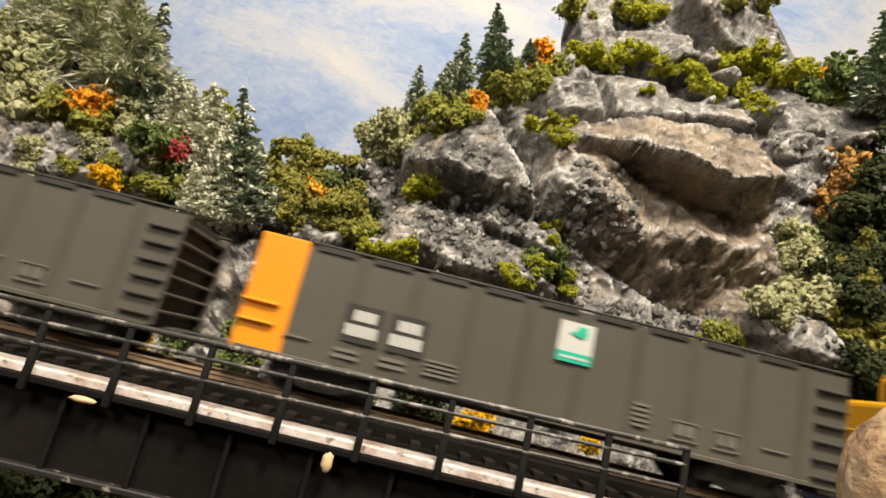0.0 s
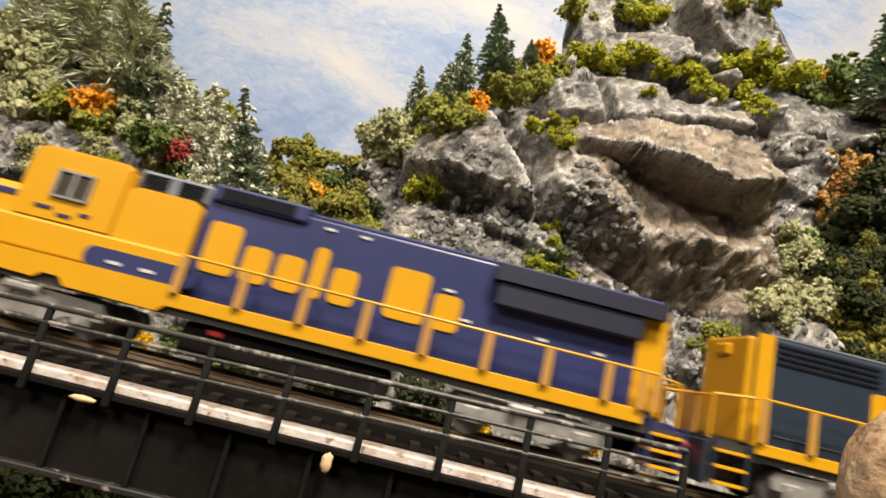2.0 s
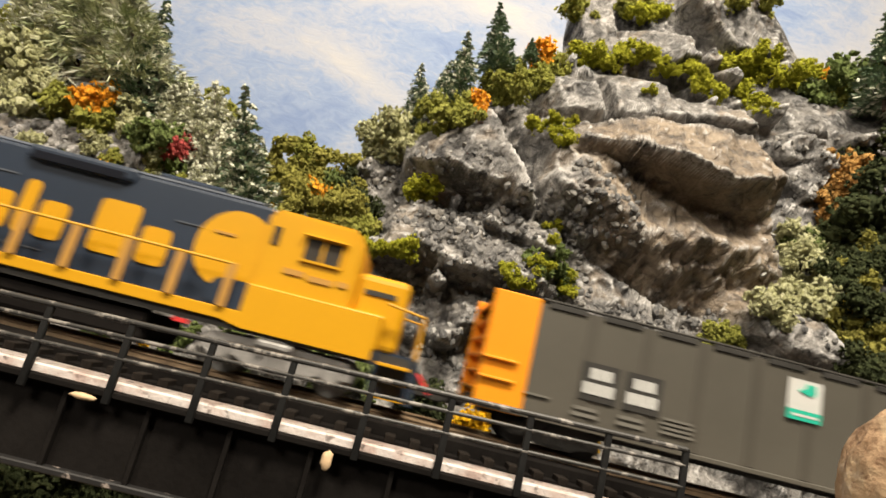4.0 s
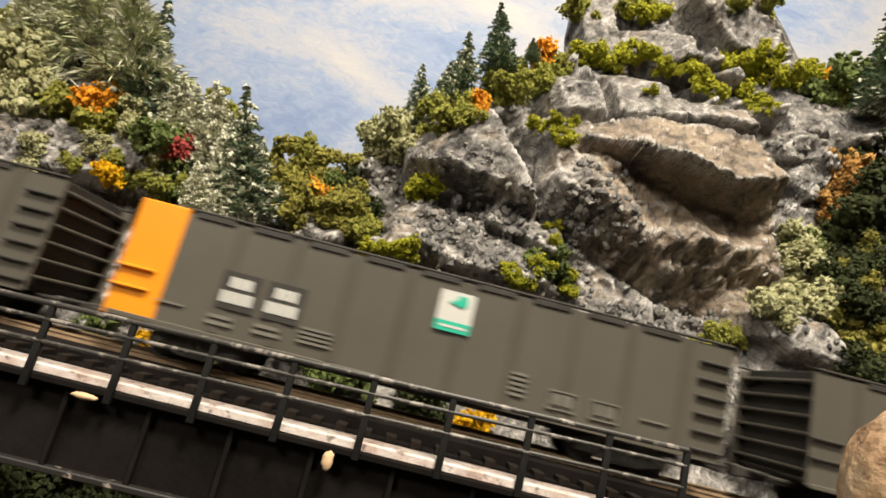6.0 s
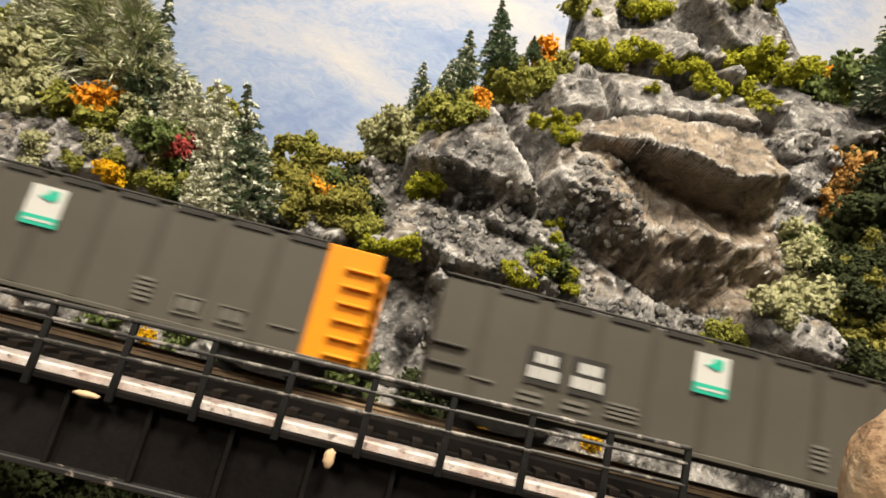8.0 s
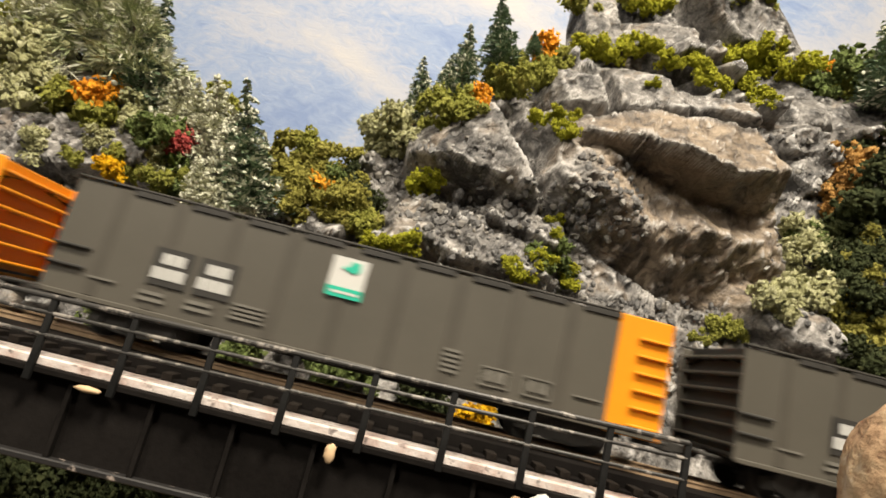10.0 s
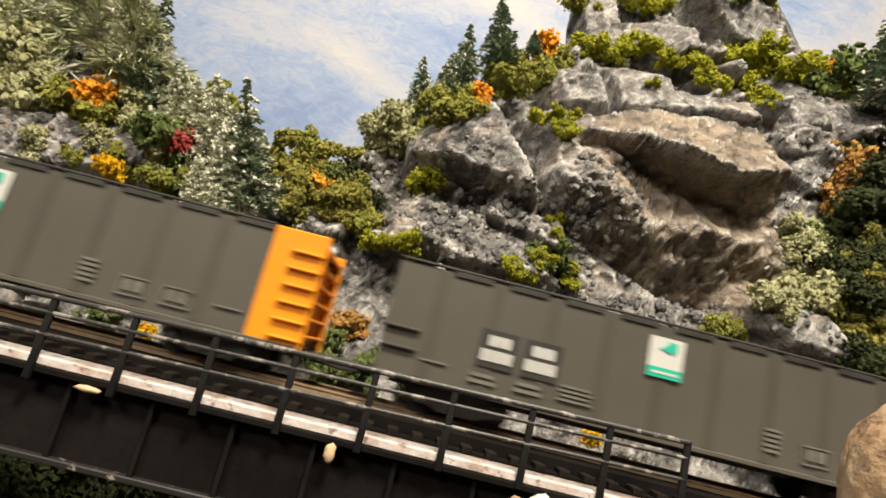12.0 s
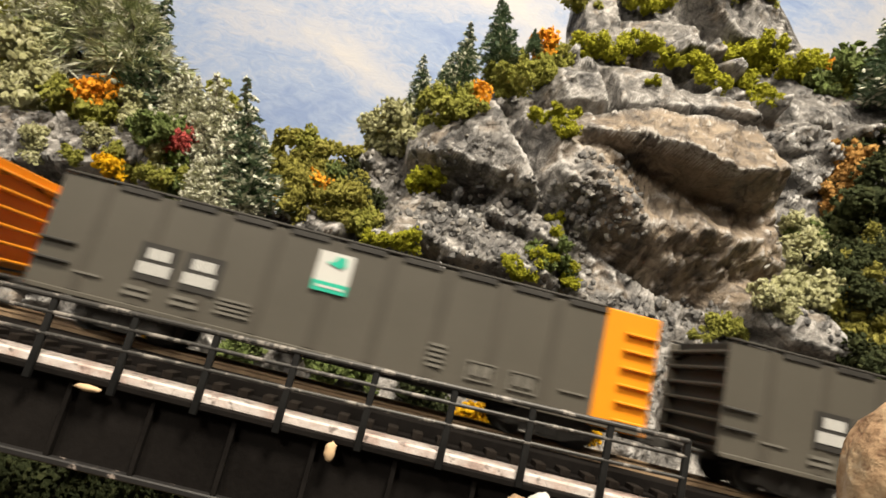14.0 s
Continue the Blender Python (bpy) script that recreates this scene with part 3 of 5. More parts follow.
def gondola(orange_left):
    """A coal gondola seen from its near side: body centred on x = 0, orange end to one side."""
    L, W = CAR_L / 2, CAR_W / 2
    ob = thing("coal_gondola", "olive grey high-sided coal gondola with one bright orange end", "freight car", "coal gondolas")
    ow = 0.0140 if orange_left else 0.0162
    o = -1 if orange_left else 1
    t = 0.0009
    for s in (-1, 1):
        y0, y1 = (s * W, s * (W - t))
        xa, xb = ((-L, L - ow) if o > 0 else (-L + ow, L))
        part("side_panel", box_bm((xa, min(y0, y1), CAR_B), (xb, max(y0, y1), CAR_T - 0.0012), 0.0002), CAR_GREY, ob)
        oa, obx = ((L - ow, L) if o > 0 else (-L, -L + ow))
        part("end_panel", box_bm((oa, min(y0, y1), CAR_B - 0.0007), (obx, max(y0, y1), CAR_T - 0.0004), 0.0003), ORANGE, ob, "bright orange painted end of the side")
        part("top_chord", box_bm((xa, s * (W + 0.0006) if s < 0 else s * (W - 0.001), CAR_T - 0.0007), (xb, s * (W - 0.001) if s < 0 else s * (W + 0.0006), CAR_T), 0.0002), CAR_TOP, ob)
        part("side_sill", box_bm((-L + 0.001, s * (W + 0.0003) if s < 0 else s * (W - 0.002), CAR_B - 0.0005), (L - 0.001, s * (W - 0.002) if s < 0 else s * (W + 0.0003), CAR_B + 0.0009), 0.0002), CAR_GREY, ob)
        step = (CAR_L - 2 * 0.0136) / 9
        for k in range(10):
            x = -L + 0.0136 + k * step
            bm = box_bm((x - 0.0017, s * W - 0.00022, CAR_B + 0.001), (x + 0.0017, s * W + 0.00022, CAR_T - 0.0014), 0.00015)
            if k == (9 if o > 0 else 0):
                bm.free()
            else:
                part("side_rib", bm, CAR_RIB, ob)
            if k < 9:
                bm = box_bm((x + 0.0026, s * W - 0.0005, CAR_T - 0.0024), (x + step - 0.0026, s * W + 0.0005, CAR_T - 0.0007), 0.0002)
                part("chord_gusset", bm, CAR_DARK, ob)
    for e in (-1, 1):
        mat = ORANGE if e == o else CAR_GREY
        end = e * L
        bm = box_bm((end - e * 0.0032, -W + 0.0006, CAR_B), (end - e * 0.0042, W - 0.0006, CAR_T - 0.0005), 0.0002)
        # The grey end's wall is coloured near-black to give the shade of its recess.
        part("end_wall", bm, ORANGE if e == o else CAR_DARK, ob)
        for k in range(6):
            z = CAR_B + 0.0035 + k * 0.0051
            part("end_rib", box_bm((end - e * 0.0030, -W + 0.001, z), (end - e * 0.0004, W - 0.001, z + 0.0010), 0.0003), mat, ob)
        many = e > 0
        for s in (-1, 1):
            for k in range(6 if (many if s < 0 else not many) else 2):
                z = CAR_B + (0.0020 + k * 0.0049 if (many if s < 0 else not many) else 0.0075 + k * 0.0055)
                x = end - e * 0.0052
                w = 0.0047 if (many if s < 0 else not many) else 0.0052
                part("ladder_rung", box_bm((x - w, s * (W + 0.0001), z), (x + w * 0.98, s * (W + 0.0012), z + 0.0008), 0.0002), ORANGE if e == o else CAR_DARK, ob)
        part("end_platform", box_bm((end, -0.012, CAR_B - 0.001), (end + e * 0.006, 0.012, CAR_B - 0.0001), 0.0002), CAR_DARK, ob)
        bm = box_bm((end, -0.0016, 0.0062), (end + e * 0.0112, 0.0016, 0.0092), 0.0004)
        add_box(bm, (end + e * 0.0088, -0.0026, 0.0058), (end + e * 0.0112, 0.0022, 0.0096), 0.0005)
        part("coupler", bm, CAR_DARK, ob)
        truck(ob, e * (L - 0.026), 0.0205, 0.0052, CAR_DARK)
    bm = box_bm((-L + 0.002, -W + 0.002, CAR_B + 0.001), (L - 0.002, W - 0.002, CAR_B + 0.0018))
    add_box(bm, (-L + 0.004, -0.003, 0.0065), (L - 0.004, 0.003, CAR_B + 0.001))
    part("floor", bm, CAR_DARK, ob)
    bm = bmesh.new()
    bmesh.ops.create_grid(bm, x_segments=60, y_segments=14, size=1.0)
    for v in bm.verts:
        h = 0.0022 * (1 - v.co.y ** 2) + 0.0012 * noise.noise(Vector((v.co.x * 9, v.co.y * 3, 4))) + 0.0007 * noise.noise(Vector((v.co.x * 45, v.co.y * 12, 1)))
        v.co = Vector((v.co.x * (L - 0.0015), v.co.y * (W - 0.0012), CAR_T - 0.0065 + h))
    part("coal_load", bm, BLACK, ob)
    # markings on the near side, and the same on the far side turned about
    lx = (0.0950 if orange_left else 0.0814) - L
    mx = lx - 0.0122 if orange_left else lx
    for s in (-1, 1):
        f = Matrix.Identity(4) if s < 0 else Matrix.Rotation(math.pi, 4, "Z")
        y = -W - 0.0003
        made = []
        pl = part("herald_plate", box_bm((lx - 0.0056, y - 0.0002, 0.0262), (lx + 0.0046, y, 0.0378)), WHITE, ob, "white plate with a teal emblem and band")
        made.append(pl)
        made.append(part("herald_band", box_bm((lx - 0.0056, y - 0.0004, 0.0262), (lx + 0.0046, y - 0.0001, 0.0291)), TEAL, pl))
        made.append(part("herald_line", box_bm((lx - 0.0042, y - 0.0005, 0.0273), (lx + 0.0036, y - 0.0003, 0.0280)), WHITE, pl))
        made.append(part("herald_emblem", prism_bm([(lx - 0.0026, 0.0345), (lx - 0.0008, 0.0354), (lx, 0.0368), (lx + 0.0022, 0.0368), (lx + 0.0026, 0.0345), (lx + 0.0012, 0.0334), (lx - 0.0004, 0.0338)], y - 0.0005, y - 0.0001), TEAL, pl))
        for k in (0, 1):
            x = mx - 0.0484 + k * 0.0128
            bl = part("number_patch", box_bm((x - 0.0054, y - 0.0002, 0.0172), (x + 0.0054, y, 0.0278)), CAR_DARK, ob)
            made.append(bl)
            for n, (wd, z0, z1, sh) in enumerate(((0.0066, 0.0233, 0.0263, 0.0003), (0.0092, 0.0190, 0.0222, 0.0))):
                parts_n = 3 + n
                for q in range(parts_n):
                    x0 = x + sh - wd / 2 + wd * q / parts_n
                    made.append(part("printed_character", box_bm((x0, y - 0.0004, z0), (x0 + wd / parts_n * 0.8, y - 0.0001, z1)), WHITE, bl))
        for x, z, n, w, h in ((mx - 0.0512, 0.0152, 2, 0.0076, 0.0010), (mx - 0.0380, 0.0155, 2, 0.0078, 0.0010), (mx - 0.0245, 0.0178, 4, 0.0098, 0.0007), (mx - 0.0655, 0.0155, 1, 0.0085, 0.0006),
                              (mx + 0.0335, 0.0200, 5, 0.0052, 0.0008), (mx + 0.0735, 0.0160, 1, 0.009, 0.0005)):
            for k in range(n):
                ww = w * (1.0 if k % 2 else 0.88)
                made.append(part("printed_lettering", box_bm((x - ww / 2, y - 0.0003, z - k * h * 1.8 - h), (x + ww / 2, y, z - k * h * 1.8)), FADED, ob))
        for x in (mx + 0.0467, mx + 0.0590):
            bm = bmesh.new()
            for lo, hi in (((-0.0042, 0.0124), (-0.0038, 0.0178)), ((0.0038, 0.0124), (0.0042, 0.0178)), ((-0.0042, 0.0124), (0.0042, 0.0128)), ((-0.0042, 0.0174), (0.0042, 0.0178)),
                           ((-0.0025, 0.0138), (-0.0007, 0.0169)), ((0.0004, 0.0138), (0.0025, 0.0169))):
                add_box(bm, (x + lo[0], y - 0.0003, lo[1]), (x + hi[0], y, hi[1]))
            made.append(part("data_stencil", bm, FADED, ob))
        if s > 0:
            for p in made:
                if p.parent is ob:
                    p.matrix_basis = f
    return ob


CAR_TOP = worn("car_top_chord", (0.035, 0.032, 0.027), 0.55, 0, 60, 0.3)
CAR_RIB = worn("car_rib", (0.068, 0.061, 0.049), 0.55, 0, 40, 0.12)
car_r, car_l = gondola(False), gondola(True)
# left ends at 7 s
CARS_R = [(c, x) for c, x in zip("fghijkl", (-0.0306, 0.1652, 0.3638, 0.5626, 0.7605, 0.9585, 1.1567))]
CARS_L = [("e", -0.2327), ("c", -0.4313), ("b", -1.0814), ("a", -1.2800)]
MOVERS = []
for first, rows in ((car_r, CARS_R), (car_l, CARS_L)):
    for k, (_, x) in enumerate(rows):
        MOVERS.append((first if k == 0 else copy_thing(first, Matrix()), x + CAR_L / 2))



def rounded(x0, x1, z0, z1, r, n=5):
    """A rounded oblong outline in x and z."""
    out = []
    for cx, cz, a in ((x1 - r, z1 - r, 0), (x0 + r, z1 - r, 90), (x0 + r, z0 + r, 180), (x1 - r, z0 + r, 270)):
        for k in range(n):
            t = radians(a + 90 * k / (n - 1))
            out.append((cx + r * math.cos(t), cz + r * math.sin(t)))
    return out


def name_blocks(ob, spans, y, top, low):
    """The railway's painted name as plain rounded yellow blocks, tall and short."""
    for x0, x1, tall in spans:
        z1 = top - 0.0006 if tall else low + (top - low) * 0.68
        bm = prism_bm(rounded(x0 + 0.0004, x1 - 0.0010, low + 0.0006, z1, 0.0018), y - 0.0003, y)
        part("painted_name_block", bm, YELLOW, ob, "yellow painted block of the name on the hood")


def handrail(ob, xs, z0, z1, y, mat_post, mat_rail, wide=0.0012):
    part("handrail", rod_bm((xs[0], y, z1), (xs[-1], y, z1), 0.00042, 8), mat_rail, ob)
    for x in xs:
        bm = box_bm((x - wide, y - 0.0003, z0), (x + wide, y + 0.0004, z1 + 0.0003), 0.00015)
        part("stanchion", bm, mat_post, ob)


def steps(ob, x, s, mat, edge):
    """Corner steps: a well with three treads, pale edged."""
    bm = box_bm((x - 0.0055, s * 0.0172 - 0.0004, 0.0035), (x - 0.0047, s * 0.0172 + 0.0004, 0.0165))
    add_box(bm, (x + 0.0047, s * 0.0172 - 0.0004, 0.0035), (x + 0.0055, s * 0.0172 + 0.0004, 0.0165))
    add_box(bm, (x - 0.0055, min(s * 0.0105, s * 0.0115), 0.0035), (x + 0.0055, max(s * 0.0105, s * 0.0115), 0.0165))
    part("step_well", bm, mat, ob)
    for z in (0.0038, 0.0082, 0.0126):
        part("step_tread", box_bm((x - 0.0048, min(s * 0.011, s * 0.0178), z), (x + 0.0048, max(s * 0.011, s * 0.0178), z + 0.0009), 0.0001), edge, ob)


def loco_truck(ob, x, axles, span):
    tr = new("truck")
    tr.parent, tr.location = ob, (x, 0, 0)
    h = span / 2
    r = 0.0058
    for s in (-1, 1):
        y = s * 0.0138
        out = [(-h - 0.006, 0.0085), (-h - 0.004, 0.0108), (-h * 0.3, 0.0112), (h * 0.3, 0.0112), (h + 0.004, 0.0108), (h + 0.006, 0.0085), (h + 0.0055, 0.0058), (h - 0.004, 0.0055),
               (h * 0.45, 0.003), (-h * 0.45, 0.003), (-h + 0.004, 0.0055), (-h - 0.0055, 0.0058)]
        bm = prism_bm(out, y - 0.001, y + 0.001)
        for k in range(axles):
            cx = -h + span * k / (axles - 1)
            add_box(bm, (cx - 0.0026, min(y, y + s * 0.0022), 0.0036), (cx + 0.0026, max(y, y + s * 0.0022), 0.0084), 0.0005)
            add_rod(bm, (cx, y + s * 0.001, 0.0058), (cx, y + s * 0.003, 0.0058), 0.0017, 12)
            if k < axles - 1:
                mx = cx + span / (axles - 1) / 2
                for d in (-0.0024, 0.0, 0.0024):
                    add_rod(bm, (mx + d, y + s * 0.0014, 0.0036), (mx + d, y + s * 0.0014, 0.0098), 0.0009, 8)
                add_rod(bm, (mx - 0.006, y + s * 0.002, 0.0105), (mx + 0.003, y + s * 0.002, 0.0105), 0.0014, 10)
        part("side_frame", bm, SILVER, tr, "pale grey weathered truck side frame")
    for k in range(axles):
        cx = -h + span * k / (axles - 1)
        bm = bmesh.new()
        for s in (-1, 1):
            add_rod(bm, (cx, s * 0.0072, r), (cx, s * 0.0098, r), r, 24)
        add_rod(bm, (cx, -0.0125, r), (cx, 0.0125, r), 0.0012, 8)
        part("wheelset", bm, SILVER, tr)


def grille(ob, x0, x1, z0, z1, y, bars, frame_mat, mat, name="grille"):
    g = part(name, box_bm((x0, y - 0.0003, z0), (x1, y + 0.0003, z1)), frame_mat, ob)
    h = (z1 - z0) / bars
    for k in range(bars):
        part("louver", box_bm((x0 + 0.0006, y - 0.0007, z0 + k * h + 0.12 * h), (x1 - 0.0006, y - 0.0002, z0 + k * h + 0.62 * h)), mat, g)


def coupler(ob, x, e, mat):
    bm = box_bm((x - 0.001, -0.0016, 0.0062), (x + e * 0.0095, 0.0016, 0.0092), 0.0004)
    add_box(bm, (x + e * 0.0072, -0.0026, 0.0058), (x + e * 0.0098, 0.0022, 0.0096), 0.0005)
    part("coupler", bm, mat, ob)


def window(ob, x0, x1, z0, z1, y, frame_mat):
    fr = bmesh.new()
    t = 0.0007
    for lo, hi in (((x0 - t, z0 - t), (x1 + t, z0)), ((x0 - t, z1), (x1 + t, z1 + t)), ((x0 - t, z0), (x0, z1)), ((x1, z0), (x1 + t, z1)), (((x0 + x1) / 2 - 0.0004, z0), ((x0 + x1) / 2 + 0.0004, z1))):
        add_box(fr, (lo[0], y - 0.0006, lo[1]), (hi[0], y + 0.0002, hi[1]))
    w = part("cab_window", fr, frame_mat, ob, "silver-framed sliding cab window")
    part("pane", box_bm((x0, y - 0.0002, z0), (x1, y + 0.0002, z1)), GLASS, w)


def locomotive_wide():
    ob = thing("diesel_locomotive", "yellow and bright blue diesel locomotive with wide flared radiator", "locomotive", "locomotives")
    f = 0.0167
    part("frame", box_bm((-0.1135, -0.0165, 0.0125), (0.1135, 0.0165, 0.0148)), CAR_DARK, ob)
    for s in (-1, 1):
        y0, y1 = sorted((s * f, s * (f + 0.001)))
        part("sill_stripe", box_bm((-0.040, y0, 0.0146), (0.1015, y1, 0.0187), 0.0002), YELLOW, ob, "yellow sill stripe")
        # skirt under cab and nose, cut up over the truck
        out = [(-0.1035, 0.0148), (-0.0735, 0.0138), (-0.0715, 0.0155), (-0.0665, 0.0155), (-0.0645, 0.0132), (-0.0385, 0.0128), (-0.0365, 0.0146), (-0.0365, 0.0205), (-0.1035, 0.0205)]
        part("cab_skirt", prism_bm(out, y0, y1), YELLOW, ob)
        part("battery_box", prism_bm(rounded(-0.063, -0.031, 0.0205, 0.0262, 0.0027), *sorted((s * 0.0150, s * 0.0169))), BLUE, ob, "blue box with a rounded end")
        for x in (-0.054, -0.0445):
            part("printed_lettering", box_bm((x - 0.002, *(sorted((s * 0.0168, s * 0.01715))[:1]), 0.0222), (x + 0.002, max(s * 0.0168, s * 0.01715), 0.0231)), WHITE, ob)
        steps(ob, -0.1095, s, BLUE, YELLOW)
        steps(ob, 0.1095, s, BLUE, YELLOW)
        handrail(ob, [-0.0350 + k * 0.0178 for k in range(8)] + [0.1000, 0.1040], 0.0186, 0.0294, s * 0.0185, GOLD, YELLOW)
        # This box and the flare carry the radiator's shade in their colour.
        part("radiator_shadow_box", box_bm((0.0535, min(s * 0.0128, s * 0.0168), 0.0378), (0.0985, max(s * 0.0128, s * 0.0168), 0.0453), 0.0006), BLUE_SHADE, ob, "near-black navy box that paints the shade under the flare")
        bm = prism_bm([(0.052, 0.0453), (0.105, 0.0453), (0.105, 0.0498), (0.052, 0.0503)], *sorted((s * 0.0125, s * 0.0176)))
        part("radiator_flare", bm, BLUE_SHADE, ob)
        part("end_band", box_bm((0.0985, min(s * 0.0132, s * 0.0136), 0.0186), (0.1062, max(s * 0.0132, s * 0.0136), 0.0452)), YELLOW, ob)
        part("builder_plate", box_bm((-0.1045, min(s * 0.0168, s * 0.0173), 0.0165), (-0.1005, max(s * 0.0168, s * 0.0173), 0.0198)), WHITE, ob)
    part("walkway", box_bm((-0.1135, -0.0165, 0.0148), (0.1065, 0.0165, 0.0162)), BLUE, ob)
    part("nose", box_bm((-0.1035, -0.0125, 0.016), (-0.0865, 0.0125, 0.0392), 0.0022, 3), YELLOW, ob)
    part("nose_side", box_bm((-0.1035, -0.0166, 0.0205), (-0.0365, 0.0166, 0.0298), 0.0008, 2), YELLOW, ob)
    part("number_board", box_bm((-0.0985, -0.0128, 0.0352), (-0.0895, -0.0123, 0.0368)), BLUE, ob)
    bm = prism_bm([(-0.0882, 0.029), (-0.058, 0.029), (-0.058, 0.0502), (-0.0598, 0.0517), (-0.0858, 0.0517), (-0.0882, 0.0502)], -0.0162, 0.0162)
    bmesh.ops.bevel(bm, geom=bm.edges[:], offset=0.0012, segments=2, affect="EDGES")
    part("cab", bm, YELLOW, ob)
    window(ob, -0.0775, -0.0683, 0.0376, 0.0446, -0.0164, SILVER)
    window(ob, -0.0775, -0.0683, 0.0376, 0.0446, 0.0164, SILVER)
    part("windscreen", box_bm((-0.0886, -0.0125, 0.0415), (-0.0880, 0.0125, 0.0475)), GLASS, ob)
    for x, w, z in ((-0.079, 0.005, 0.0332), (-0.0725, 0.004, 0.0318), (-0.067, 0.003, 0.0332)):
        part("printed_lettering", box_bm((x - w / 2, -0.01655, z), (x + w / 2, -0.0162, z + 0.0008)), BLUE, ob)
    part("equipment_cabinet", prism_bm(rounded(-0.0582, -0.0362, 0.0255, 0.0458, 0.0035), -0.0158, 0.0158), YELLOW, ob)
    part("upper_hood", box_bm((-0.0582, -0.013, 0.0455), (-0.0362, 0.013, 0.0521), 0.0008), SILVER_BLUE, ob)
    grille(ob, -0.0572, -0.0482, 0.0464, 0.0512, -0.0132, 6, SILVER_BLUE, DARK_GRILLE)
    grille(ob, -0.0462, -0.0372, 0.0464, 0.0512, -0.0132, 6, SILVER_BLUE, DARK_GRILLE)
    part("hood", box_bm((-0.0365, -0.0132, 0.016), (0.1062, 0.0132, 0.0506), 0.0008, 2), BLUE, ob)
    part("brake_housing", box_bm((-0.0355, -0.0145, 0.0478), (-0.006, 0.0145, 0.0532), 0.0008, 2), BLUE, ob)
    part("brake_grille", box_bm((-0.033, -0.0148, 0.0487), (-0.0105, -0.0143, 0.0522)), DARK_GRILLE, ob)
    part("roof", box_bm((-0.006, -0.0115, 0.0505), (0.052, 0.0115, 0.0521), 0.0006), BLUE, ob)
    part("radiator_roof", box_bm((0.052, -0.0128, 0.0498), (0.1055, 0.0128, 0.0518), 0.0006), BLUE, ob)
    part("hood_end", box_bm((0.1060, -0.0125, 0.017), (0.1082, 0.0125, 0.0490), 0.0008, 2), YELLOW, ob)
    for x, z in ((0.001, 0.0476), (0.0118, 0.0478), (0.040, 0.0385), (0.0465, 0.031), (0.070, 0.031), (0.0875, 0.031)):
        part("warning_label", box_bm((x - 0.0016, -0.0136, z), (x + 0.0016, -0.0131, z + 0.0008)), WHITE, ob)
    name_blocks(ob, [(-0.0335, -0.0222, True), (-0.0216, -0.0122, False), (-0.0116, -0.0022, False), (-0.0016, 0.0042, True), (0.0048, 0.0140, False), (0.0215, 0.0352, True), (0.0358, 0.0455, False)], -0.0133, 0.0428, 0.0262)
    part("fuel_tank", box_bm((-0.032, -0.0145, 0.003), (0.030, 0.0145, 0.0125), 0.002, 2), BLACK, ob)
    part("warning_label", box_bm((-0.0235, -0.0149, 0.0098), (-0.0195, -0.0144, 0.0112)), RED, ob)
    part("brake_pipe", rod_bm((0.046, -0.0158, 0.0122), (0.070, -0.0158, 0.0117), 0.0006, 8), SILVER, ob)
    loco_truck(ob, -0.074, 2, 0.032)
    loco_truck(ob, 0.070, 2, 0.032)
    for e in (-1, 1):
        part("pilot", box_bm((e * 0.1135 - 0.0008, -0.0165, 0.0030), (e * 0.1135 + 0.0008, 0.0165, 0.0150), 0.0003), BLUE, ob)
        coupler(ob, e * 0.1135, e, CAR_DARK)
        part("air_hose", rod_bm((e * 0.1145, -0.007, 0.0125), (e * 0.1195, -0.0085, 0.0075), 0.0007, 8), RED, ob)
        for s in (-1, 1):
            part("end_rail", rod_bm((e * 0.1128, s * 0.0148, 0.0160), (e * 0.1128, s * 0.0148, 0.0285), 0.0004), YELLOW, ob)
            part("end_rail", rod_bm((e * 0.1128, s * 0.0148, 0.0285), (e * 0.1045, s * 0.0165, 0.0290), 0.0004), YELLOW, ob)
        part("end_rail", rod_bm((e * 0.1128, -0.0148, 0.0280), (e * 0.1128, 0.0148, 0.0280), 0.0004), YELLOW, ob)
        part("drop_plate", box_bm((e * 0.1125 - 0.0004, -0.006, 0.016), (e * 0.1125 + 0.0004, 0.006, 0.0275), 0.0002), YELLOW, ob)
    return ob


